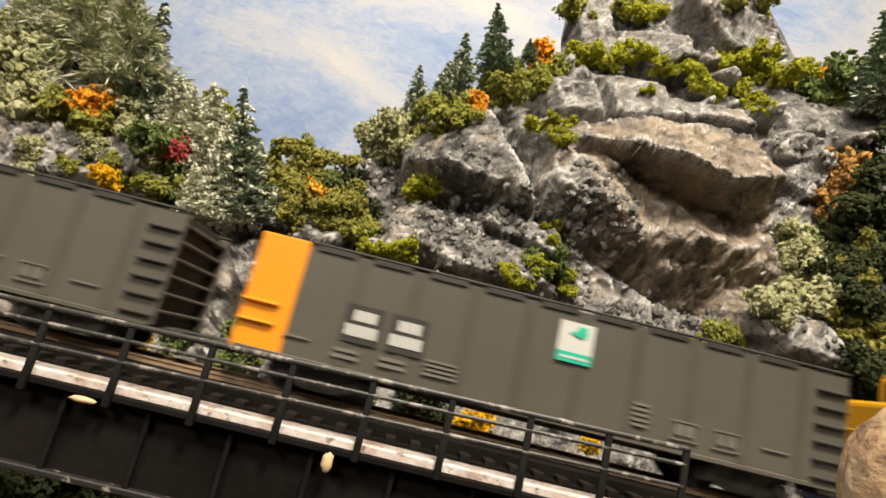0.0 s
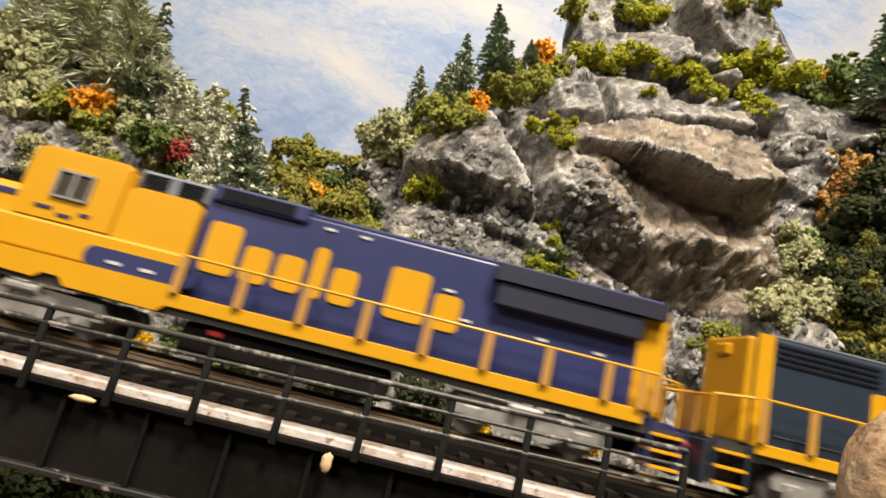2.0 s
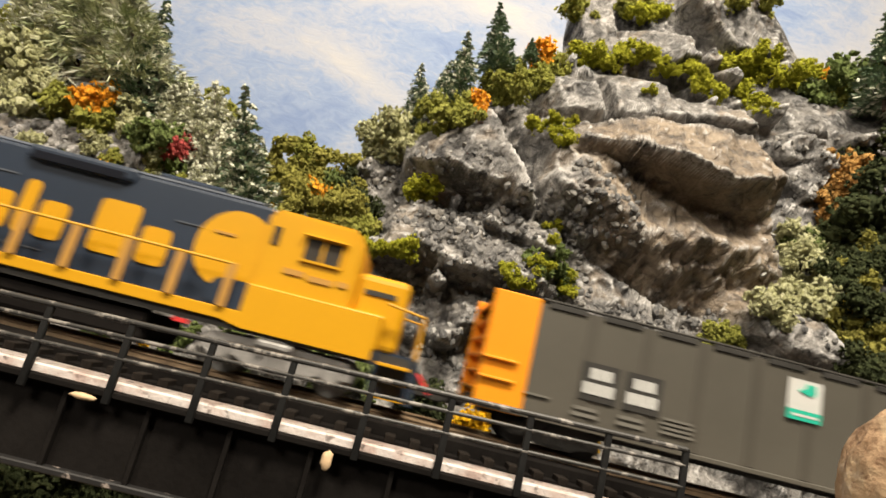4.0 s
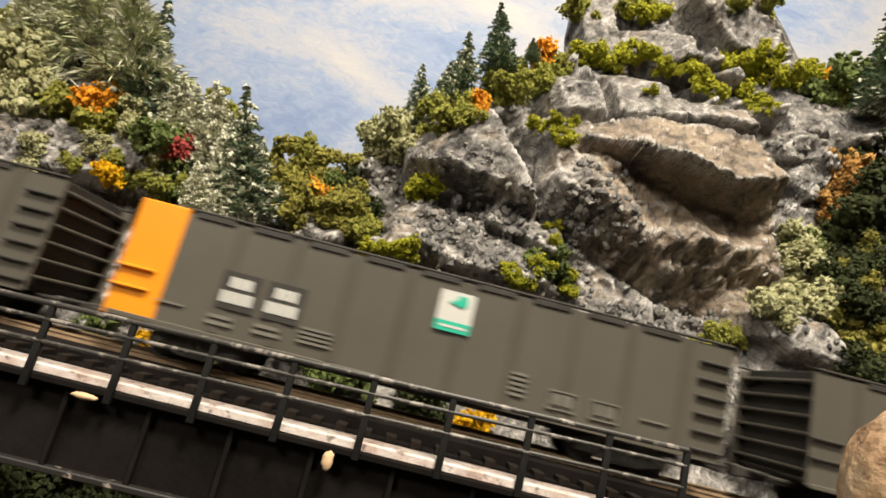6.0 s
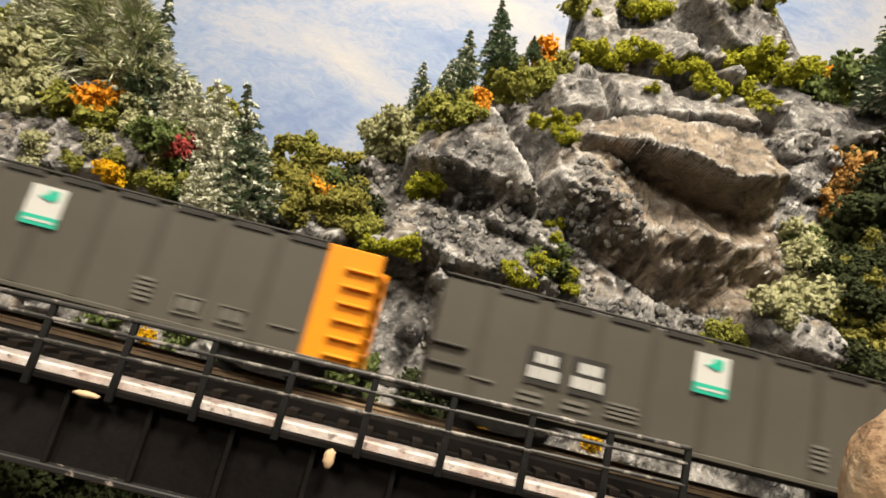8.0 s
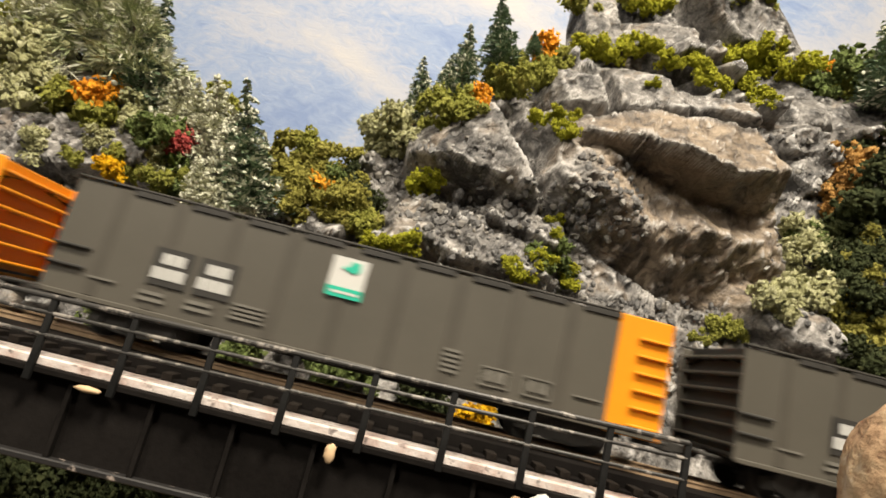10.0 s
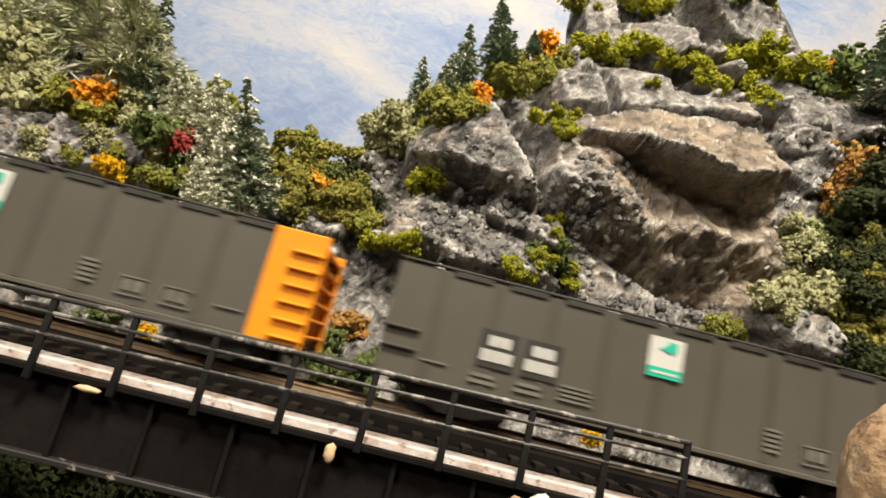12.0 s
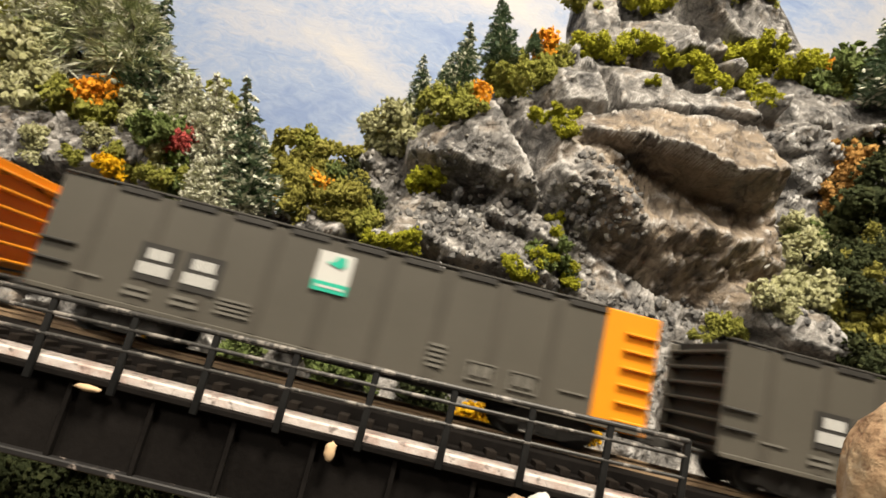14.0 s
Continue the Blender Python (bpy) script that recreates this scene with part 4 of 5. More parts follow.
def locomotive_slate():
    ob = thing("diesel_locomotive", "yellow and dark slate-blue diesel locomotive with round yellow cab emblem", "locomotive", "locomotives")
    f = 0.0165
    part("frame", box_bm((-0.1030, -0.0162, 0.0122), (0.1030, 0.0162, 0.0146)), CAR_DARK, ob)
    part("walkway", box_bm((-0.1030, -0.0162, 0.0146), (0.1030, 0.0162, 0.0158)), CAR_DARK, ob)
    for s in (-1, 1):
        y0, y1 = sorted((s * f, s * (f + 0.001)))
        part("sill_stripe", box_bm((-0.0895, y0, 0.0143), (0.0515, y1, 0.0176), 0.0002), YELLOW, ob, "yellow sill stripe")
        part("cab_skirt", prism_bm([(0.0445, 0.0148), (0.0525, 0.0132), (0.0895, 0.0132), (0.0895, 0.0255), (0.0510, 0.0255), (0.0510, 0.0176)], y0, y1), YELLOW, ob)
        steps(ob, -0.0965, s, DARKBLUE, YELLOW)
        steps(ob, 0.0965, s, DARKBLUE, YELLOW)
        handrail(ob, [-0.0885 + k * 0.0149 for k in range(10)], 0.0176, 0.0300, s * 0.0182, GOLD, YELLOW)
        part("cab_emblem", prism_bm(rounded(0.0312, 0.0545, 0.0226, 0.0462, 0.0115, 9), *sorted((s * 0.0131, s * 0.01345))), YELLOW, ob, "large round yellow emblem on the hood")
        part("emblem_bar", box_bm((0.036, min(s * 0.0134, s * 0.0138), 0.0382), (0.042, max(s * 0.0134, s * 0.0138), 0.0389)), GOLD, ob)
        part("end_band", box_bm((-0.0893, min(s * 0.0131, s * 0.0135), 0.0165), (-0.0842, max(s * 0.0131, s * 0.0135), 0.0500)), YELLOW, ob)
        part("curved_band_end", prism_bm(rounded(0.040, 0.0540, 0.0178, 0.0258, 0.0039), *sorted((s * 0.0155, s * 0.0167))), DARKBLUE, ob)
    part("hood", box_bm((-0.0893, -0.0131, 0.0155), (0.0512, 0.0131, 0.0497), 0.0011, 2), DARKBLUE, ob)
    part("hood_end", box_bm((-0.0915, -0.0122, 0.0165), (-0.0890, 0.0122, 0.0488), 0.0009, 2), YELLOW, ob)
    part("end_headlight", box_bm((-0.0930, -0.0035, 0.0425), (-0.0912, 0.0035, 0.0465), 0.0006), YELLOW, ob)
    part("roof", box_bm((-0.0840, -0.0108, 0.0496), (0.0465, 0.0108, 0.0511), 0.0007), SLATE_TOP, ob)
    for z in (0.0418, 0.0436, 0.0454, 0.0472):
        part("radiator_louver", box_bm((-0.0830, -0.0135, z), (-0.0500, -0.0130, z + 0.0007)), DARK_GRILLE, ob)
    part("brake_housing", box_bm((-0.0235, -0.0146, 0.0460), (0.0085, 0.0146, 0.0506), 0.0012, 2), DARKBLUE, ob)
    part("brake_grille", box_bm((-0.0215, -0.0149, 0.0463), (0.0060, -0.0144, 0.0486)), DARK_GRILLE, ob)
    part("exhaust_housing", box_bm((0.0120, -0.0095, 0.0505), (0.0330, 0.0095, 0.0527), 0.0008), DARKBLUE, ob)
    for z0, x0, x1 in ((0.0405, -0.045, -0.024), (0.0385, 0.024, 0.048), (0.0205, -0.082, -0.06), (0.0205, -0.05, -0.01)):
        part("door_seam", box_bm((x0, -0.0134, z0), (x1, -0.0130, z0 + 0.0004)), SLATE_TOP, ob)
    bm = prism_bm([(0.0505, 0.0158), (0.0803, 0.0158), (0.0803, 0.0440), (0.0775, 0.0490), (0.0520, 0.0495), (0.0505, 0.0480)], -0.0158, 0.0158)
    bmesh.ops.bevel(bm, geom=bm.edges[:], offset=0.0012, segments=2, affect="EDGES")
    part("cab", bm, YELLOW, ob)
    window(ob, 0.0632, 0.0740, 0.0365, 0.0428, -0.0160, YELLOW)
    window(ob, 0.0632, 0.0740, 0.0365, 0.0428, 0.0160, YELLOW)
    part("sun_visor", box_bm((0.0620, -0.0178, 0.0432), (0.0752, -0.0156, 0.0438), 0.0002), YELLOW, ob)
    part("cab_door_window", box_bm((0.0530, -0.0161, 0.0385), (0.0552, -0.0157, 0.0440)), GLASS, ob)
    for x, w, z in ((0.062, 0.006, 0.0312), (0.070, 0.007, 0.0306), (0.0765, 0.003, 0.031)):
        part("printed_lettering", box_bm((x - w / 2, -0.0162, z), (x + w / 2, -0.0157, z + 0.0016)), GOLD, ob)
    part("nose", box_bm((0.0800, -0.0125, 0.0158), (0.0962, 0.0125, 0.0378), 0.0022, 3), YELLOW, ob)
    part("nose_side", box_bm((0.0505, -0.0162, 0.0158), (0.0905, 0.0162, 0.0262), 0.0008, 2), YELLOW, ob)
    part("number_board", box_bm((0.0830, -0.0129, 0.0315), (0.0925, -0.0124, 0.0330)), CAR_DARK, ob)
    name_blocks(ob, [(-0.0530, -0.0415, True), (-0.0409, -0.0312, False), (-0.0306, -0.0212, False), (-0.0206, -0.0150, True), (-0.0144, -0.0050, False), (0.0015, 0.0150, True), (0.0156, 0.0255, False)], -0.0132, 0.0408, 0.0235)
    bm = rod_bm((-0.030, -0.0120, 0.0092), (0.026, -0.0120, 0.0092), 0.0029, 14)
    part("air_tank", bm, BLACK, ob)
    part("fuel_tank", box_bm((-0.030, -0.0138, 0.0022), (0.026, 0.0138, 0.0108), 0.002, 2), BLACK, ob)
    part("warning_label", box_bm((0.034, -0.0168, 0.0108), (0.038, -0.0158, 0.0120)), RED, ob)
    loco_truck(ob, -0.0605, 2, 0.0315)
    loco_truck(ob, 0.0645, 2, 0.0315)
    for e in (-1, 1):
        part("pilot", box_bm((e * 0.1030 - 0.0008, -0.0162, 0.0030), (e * 0.1030 + 0.0008, 0.0162, 0.0150), 0.0003), DARKBLUE, ob)
        coupler(ob, e * 0.1030, e, CAR_DARK)
        part("air_hose", rod_bm((e * 0.1040, -0.007, 0.0125), (e * 0.1085, -0.0085, 0.0075), 0.0007, 8), RED, ob)
        for s in (-1, 1):
            part("end_rail", rod_bm((e * 0.1022, s * 0.0148, 0.0158), (e * 0.1022, s * 0.0148, 0.0285), 0.0004), YELLOW, ob)
            part("end_rail", rod_bm((e * 0.1022, s * 0.0148, 0.0285), (e * 0.0910, s * 0.0175, 0.0298), 0.0004), YELLOW, ob)
        part("end_rail", rod_bm((e * 0.1022, -0.0148, 0.0280), (e * 0.1022, 0.0148, 0.0280), 0.0004), YELLOW, ob)
        part("drop_plate", box_bm((e * 0.1018 - 0.0004, -0.006, 0.016), (e * 0.1018 + 0.0004, 0.006, 0.0275), 0.0002), GOLD, ob)
    return ob


# Darker copy of the loco blue, with the radiator's shade painted in.
BLUE_SHADE = worn("loco_blue_shade", (0.009, 0.011, 0.032), 0.6, 0, 30, 0.15)
DARK_GRILLE = worn("grille_dark", (0.006, 0.007, 0.012), 0.6, 0, 60, 0.3)
SILVER_BLUE = worn("grille_frame", (0.16, 0.18, 0.22), 0.5, 0, 60, 0.2)
SLATE_TOP = worn("roof_worn", (0.09, 0.1, 0.12), 0.35, 0, 60, 0.3)
MOVERS.append((locomotive_wide(), -0.7765))
MOVERS.append((locomotive_slate(), -0.5515))

# ---- plants on the hillside ----
LIME_AT = [(0.1545, 0.206, 0.2513, 0.0088), (0.1628, 0.198, 0.2493, 0.0078), (0.1762, 0.203, 0.2481, 0.0079), (0.1923, 0.201, 0.2532, 0.0087), (0.2024, 0.194, 0.2470, 0.0085), (0.2123, 0.190, 0.2399, 0.0069), (0.2219, 0.194, 0.2347, 0.0050), (0.2401, 0.200, 0.2403, 0.0099), (0.2418, 0.186, 0.2230, 0.0076), (0.2475, 0.181, 0.2114, 0.0075), (0.2867, 0.214, 0.2558, 0.0111), (0.3040, 0.218, 0.2498, 0.0116), (0.3100, 0.203, 0.2581, 0.0099), (0.2839, 0.207, 0.2267, 0.0088), (0.2938, 0.202, 0.2171, 0.0103), (0.2845, 0.175, 0.1970, 0.0073), (0.3240, 0.195, 0.2360, 0.0105), (0.3567, 0.214, 0.2535, 0.0082), (0.3400, 0.209, 0.2325, 0.0081), (0.2225, 0.231, 0.3079, 0.0102), (0.2388, 0.234, 0.3172, 0.0077), (0.0969, 0.140, 0.1572, 0.0066), (0.1038, 0.130, 0.1577, 0.0048), (0.1057, 0.121, 0.1457, 0.0059)]
LIME_AT += [(0.1144, 0.129, 0.1568, 0.0041), (0.1784, 0.150, 0.1918, 0.0037), (0.0193, 0.143, 0.1167, 0.0080), (0.0276, 0.134, 0.1160, 0.0058), (0.0028, 0.120, 0.0732, 0.0068), (0.0121, 0.118, 0.0746, 0.0061), (-0.0085, 0.131, 0.0760, 0.0051), (0.0982, 0.127, 0.0891, 0.0041), (0.0951, 0.113, 0.0792, 0.0030), (0.0670, 0.104, 0.0590, 0.0047), (0.0740, 0.106, 0.0533, 0.0050), (0.0848, 0.107, 0.0643, 0.0053), (0.1047, 0.130, 0.0602, 0.0064), (0.1078, 0.127, 0.0522, 0.0051)]
OLIVE_AT = [(-0.1521, 0.140, 0.1267, 0.0066), (-0.1789, 0.141, 0.1253, 0.0059), (-0.1022, 0.136, 0.1065, 0.0072), (-0.1160, 0.155, 0.1209, 0.0077), (-0.1321, 0.136, 0.1109, 0.0065), (-0.2462, 0.191, 0.2365, 0.0135), (-0.2612, 0.187, 0.2112, 0.0155), (0.0389, 0.143, 0.1622, 0.0138), (0.0507, 0.127, 0.1539, 0.0089), (0.0317, 0.164, 0.1766, 0.0100), (0.1562, 0.208, 0.2950, 0.0113), (0.2158, 0.238, 0.3263, 0.0134), (0.3321, 0.214, 0.3163, 0.0109), (0.2874, 0.203, 0.3105, 0.0115), (0.0855, 0.167, 0.1996, 0.0120), (0.0804, 0.192, 0.2044, 0.0093), (0.1264, 0.197, 0.2349, 0.0114), (0.1132, 0.181, 0.2151, 0.0109), (-0.1878, 0.161, 0.1609, 0.0165), (-0.1976, 0.159, 0.1679, 0.0099), (-0.1809, 0.170, 0.1642, 0.0103), (-0.2692, 0.201, 0.2485, 0.0206), (-0.2252, 0.190, 0.2207, 0.0103), (-0.1113, 0.186, 0.1828, 0.0103)]
OLIVE_AT += [(-0.1256, 0.143, 0.1132, 0.0087), (-0.1457, 0.142, 0.1172, 0.0072), (-0.0524, 0.186, 0.1517, 0.0127), (-0.0122, 0.143, 0.0885, 0.0102), (0.1924, 0.127, 0.0269, 0.0076), (0.2037, 0.123, 0.0248, 0.0056), (0.1680, 0.103, 0.0206, 0.0041), (0.3653, 0.194, 0.2165, 0.0101), (0.3879, 0.201, 0.2282, 0.0103), (0.3648, 0.203, 0.2283, 0.0087), (0.0856, 0.170, 0.1977, 0.0080), (0.1081, 0.199, 0.2277, 0.0094), (0.1116, 0.169, 0.2023, 0.0072), (0.0778, 0.180, 0.2114, 0.0067), (-0.1780, 0.157, 0.1538, 0.0098), (-0.1874, 0.159, 0.1560, 0.0070), (-0.1657, 0.152, 0.1531, 0.0076)]
PALE_AT = [(-0.1541, 0.153, 0.1612, 0.0085), (-0.1404, 0.170, 0.1591, 0.0081), (-0.1690, 0.143, 0.1356, 0.0067), (-0.2062, 0.146, 0.1344, 0.0086), (-0.1383, 0.186, 0.1882, 0.0102), (-0.2158, 0.163, 0.1748, 0.0107), (-0.1492, 0.152, 0.1498, 0.0090), (-0.1455, 0.171, 0.1702, 0.0089), (-0.1231, 0.158, 0.1328, 0.0091), (-0.2294, 0.188, 0.2204, 0.0134), (-0.2539, 0.188, 0.2040, 0.0179), (-0.2274, 0.170, 0.1993, 0.0172), (-0.2318, 0.165, 0.1715, 0.0144), (-0.2459, 0.176, 0.1779, 0.0110), (0.0110, 0.157, 0.1465, 0.0096), (0.0016, 0.170, 0.1638, 0.0155), (-0.0095, 0.172, 0.1521, 0.0108), (0.2702, 0.147, 0.0836, 0.0126), (0.2381, 0.122, 0.0444, 0.0142), (0.2729, 0.141, 0.0535, 0.0122), (0.2173, 0.106, 0.0365, 0.0088), (0.2779, 0.144, 0.0739, 0.0110), (-0.1340, 0.140, 0.1277, 0.0080), (0.2626, 0.148, 0.0683, 0.0068)]
PALE_AT += [(0.2679, 0.147, 0.0571, 0.0088), (0.2641, 0.135, 0.0451, 0.0071), (0.2409, 0.126, 0.0459, 0.0057), (0.2789, 0.143, 0.0586, 0.0060), (0.0053, 0.176, 0.1592, 0.0074), (0.0017, 0.169, 0.1461, 0.0058)]
GREEN_AT = [(-0.1365, 0.137, 0.1344, 0.0139), (-0.1235, 0.147, 0.1077, 0.0081), (0.0902, 0.115, 0.0630, 0.0101), (0.1040, 0.128, 0.0555, 0.0085), (-0.0344, 0.154, 0.1195, 0.0107), (0.3657, 0.197, 0.2241, 0.0206), (0.3894, 0.200, 0.2341, 0.0199), (0.3479, 0.197, 0.2208, 0.0138), (-0.1436, 0.122, 0.0309, 0.0082), (-0.1001, 0.120, 0.0231, 0.0077), (-0.0674, 0.104, 0.0153, 0.0118), (-0.0236, 0.104, 0.0070, 0.0130), (-0.0069, 0.104, 0.0034, 0.0085), (-0.0327, 0.110, 0.0116, 0.0068), (0.2725, 0.149, 0.0874, 0.0082), (0.2936, 0.154, 0.0928, 0.0076), (0.3095, 0.153, 0.1004, 0.0103), (0.3258, 0.152, 0.1045, 0.0089), (0.2712, 0.156, 0.0967, 0.0056)]
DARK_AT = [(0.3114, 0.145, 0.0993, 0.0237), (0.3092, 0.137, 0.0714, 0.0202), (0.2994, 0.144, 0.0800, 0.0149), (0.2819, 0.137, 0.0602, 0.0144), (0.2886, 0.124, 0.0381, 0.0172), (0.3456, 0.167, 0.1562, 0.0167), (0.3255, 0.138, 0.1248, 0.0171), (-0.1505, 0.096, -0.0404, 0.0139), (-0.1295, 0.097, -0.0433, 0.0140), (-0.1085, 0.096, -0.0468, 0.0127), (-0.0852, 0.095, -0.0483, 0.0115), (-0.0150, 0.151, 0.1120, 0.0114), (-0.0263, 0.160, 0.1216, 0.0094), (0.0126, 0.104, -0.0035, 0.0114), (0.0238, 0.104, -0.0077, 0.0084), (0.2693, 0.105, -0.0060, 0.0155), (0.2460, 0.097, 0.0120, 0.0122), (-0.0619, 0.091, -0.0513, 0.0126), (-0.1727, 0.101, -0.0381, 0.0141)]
MOSS_AT = [(-0.0621, 0.184, 0.1224, 0.0171), (-0.0708, 0.185, 0.1407, 0.0140), (-0.0200, 0.150, 0.1112, 0.0141), (-0.0126, 0.145, 0.0978, 0.0104), (-0.0302, 0.160, 0.1328, 0.0124), (-0.0473, 0.148, 0.1171, 0.0119), (0.2733, 0.125, 0.0298, 0.0101), (0.2807, 0.116, 0.0118, 0.0138), (0.2829, 0.122, 0.0247, 0.0101), (-0.0209, 0.145, 0.0939, 0.0102), (-0.0357, 0.142, 0.0997, 0.0102), (-0.0510, 0.141, 0.1090, 0.0101), (-0.0518, 0.131, 0.0948, 0.0078), (-0.0525, 0.183, 0.1416, 0.0091), (-0.0413, 0.146, 0.1125, 0.0068), (-0.0174, 0.141, 0.0907, 0.0080), (-0.0107, 0.141, 0.0875, 0.0067), (0.3100, 0.142, 0.0866, 0.0088), (0.2845, 0.138, 0.0670, 0.0073), (0.2998, 0.133, 0.0557, 0.0078), (0.2762, 0.126, 0.0393, 0.0064), (0.2822, 0.120, 0.0323, 0.0069), (0.2763, 0.135, 0.0488, 0.0046)]
YELLOW_LEAF_AT = [(-0.0742, 0.187, 0.1272, 0.0078), (0.0479, 0.105, -0.0170, 0.0079), (0.0407, 0.105, -0.0201, 0.0050), (0.2819, 0.130, 0.0436, 0.0069), (-0.0672, 0.143, 0.1028, 0.0047), (-0.1179, 0.116, 0.0244, 0.0040), (0.1042, 0.101, -0.0274, 0.0045), (-0.1525, 0.130, 0.1149, 0.0067), (-0.1561, 0.131, 0.1177, 0.0039), (-0.0718, 0.177, 0.1212, 0.0061)]
ORANGE_LEAF_AT = [(0.0587, 0.141, 0.1752, 0.0058), (0.0561, 0.131, 0.1618, 0.0049), (0.1191, 0.194, 0.2427, 0.0096), (-0.0420, 0.148, 0.1119, 0.0084), (0.3699, 0.209, 0.2462, 0.0057), (-0.1762, 0.151, 0.1667, 0.0094), (-0.1733, 0.160, 0.1741, 0.0089), (-0.1706, 0.169, 0.1810, 0.0060), (-0.1773, 0.159, 0.1672, 0.0065)]
OCHRE_AT = [(0.3242, 0.161, 0.1385, 0.0138), (0.3327, 0.158, 0.1294, 0.0112), (0.3076, 0.156, 0.1179, 0.0094), (0.3015, 0.156, 0.1057, 0.0062), (-0.0171, 0.119, 0.0275, 0.0079), (0.3115, 0.160, 0.1265, 0.0077), (0.3166, 0.149, 0.1273, 0.0088), (0.3276, 0.149, 0.1195, 0.0075), (0.3118, 0.156, 0.1112, 0.0062)]
RED_LEAF_AT = [(-0.2578, 0.194, 0.2308, 0.0080), (0.0812, 0.203, 0.2159, 0.0044), (-0.1247, 0.140, 0.1340, 0.0069), (-0.1226, 0.149, 0.1417, 0.0071), (-0.1207, 0.157, 0.1487, 0.0046), (-0.1264, 0.141, 0.1305, 0.0041)]
# conifers: a, y, b of the foot, way to the tip along a and b, snow
CONIFERS = [
    (-0.0765, 0.132, 0.0895, -0.0091, 0.0891, 0.35),
    (-0.1094, 0.160, 0.1302, -0.0030, 0.0656, 0.95),
    (-0.1341, 0.158, 0.1428, 0.0016, 0.0563, 0.90),
    (-0.1618, 0.166, 0.1632, 0.0105, 0.0945, 0.15),
    (-0.0907, 0.133, 0.0879, -0.0060, 0.0627, 0.85),
    (-0.1004, 0.122, 0.0897, -0.0063, 0.0359, 0.80),
    (-0.1198, 0.152, 0.1198, -0.0021, 0.0429, 0.90),
    (0.0793, 0.175, 0.2143, 0.0054, 0.0645, 0.10),
    (0.0474, 0.160, 0.1795, 0.0104, 0.0628, 0.30),
    (0.0202, 0.175, 0.1625, 0.0050, 0.0615, 0.35),
]
CONIFERS += [
    (0.0362, 0.172, 0.1824, 0.0093, 0.0428, 0.30),
    (0.1036, 0.174, 0.2263, 0.0048, 0.0235, 0.00),
    (0.3699, 0.165, 0.1984, 0.0277, 0.0866, 0.15),
    (0.3835, 0.155, 0.1963, 0.0392, 0.1085, 0.20),
    (-0.0844, 0.195, 0.1439, -0.0037, 0.0250, 0.20),
    (-0.1192, 0.158, 0.1435, -0.0050, 0.0481, 0.70),
    (-0.0909, 0.149, 0.1163, -0.0075, 0.0521, 0.80),
    (-0.0802, 0.129, 0.0870, -0.0052, 0.0365, 0.70),
    (-0.1533, 0.173, 0.1725, -0.0134, 0.0633, 0.80),
    (-0.2419, 0.187, 0.2252, -0.0118, 0.0691, 0.70),
]
PINES = [
    (-0.1825, 0.177, 0.1937, -0.0347, 0.0958),
    (-0.2140, 0.191, 0.2166, -0.0357, 0.0863),
    (-0.1567, 0.162, 0.1825, -0.0199, 0.0796),
    (-0.1936, 0.179, 0.2229, 0.0004, 0.0881),
]


def bush_mesh(name, seed, mat, clumps=280, tight=0.72):
    """A torn piece of foam: many small ragged crumbs over an uneven, gappy heap, radius 1."""
    rnd = random.Random(seed)
    lobes = []
    for _ in range(11):
        p = Vector((rnd.gauss(0, 0.5), rnd.gauss(0, 0.35), rnd.gauss(0, 0.36)))
        if p.length > 0.85:
            p *= 0.85 / p.length
        lobes.append((p, rnd.uniform(0.2, 0.4)))
    bm = bmesh.new()
    for k in range(clumps):
        c, r = lobes[k % 11]
        d = Vector((rnd.gauss(0, 1), rnd.gauss(0, 1), rnd.gauss(0, 1))).normalized()
        p = c + d * r * rnd.uniform(0.7, 1.25)
        s = rnd.uniform(0.07, 0.17) * tight
        m = Matrix.Translation(p) @ Euler((rnd.uniform(0, 6), rnd.uniform(0, 6), rnd.uniform(0, 6))).to_matrix().to_4x4() @ Matrix.Diagonal((s * 1.3, s * rnd.uniform(0.5, 1), s * rnd.uniform(0.5, 1.2), 1))
        lump(bm, m, rnd, 0.6)
    for c, r in lobes:
        bmesh.ops.create_icosphere(bm, subdivisions=1, radius=r * 0.75, matrix=Matrix.Translation(c))
    return mesh_of(bm, name, mat)


def leafy_mesh(name, seed, mat, leaves=420):
    """A small shrub of loose flakes of coloured ground foam."""
    rnd = random.Random(seed)
    bm = bmesh.new()
    for _ in range(leaves):
        d = Vector((rnd.gauss(0, 1), rnd.gauss(0, 1), rnd.gauss(0, 1))).normalized()
        p = Vector((d.x * 0.95, d.y * 0.8, d.z * 0.75)) * rnd.uniform(0.2, 1.0) ** 0.6
        p += 0.45 * noise.noise_vector(p * 2 + Vector((seed, 0, 0)))
        s = rnd.uniform(0.1, 0.2)
        n = rnd.randint(4, 6)
        e = Euler((rnd.uniform(0, 6), rnd.uniform(0, 6), rnd.uniform(0, 6))).to_matrix()
        ring = [bm.verts.new(p + e @ Vector((s * rnd.uniform(0.6, 1.2) * math.cos(6.283 * k / n), s * rnd.uniform(0.6, 1.2) * math.sin(6.283 * k / n), s * rnd.uniform(-0.2, 0.2)))) for k in range(n)]
        tip, foot = bm.verts.new(p + e @ Vector((0, 0, s * 0.5))), bm.verts.new(p - e @ Vector((0, 0, s * 0.4)))
        for k in range(n):
            bm.faces.new((ring[k], ring[(k + 1) % n], tip))
            bm.faces.new((ring[(k + 1) % n], ring[k], foot))
    return mesh_of(bm, name, mat)


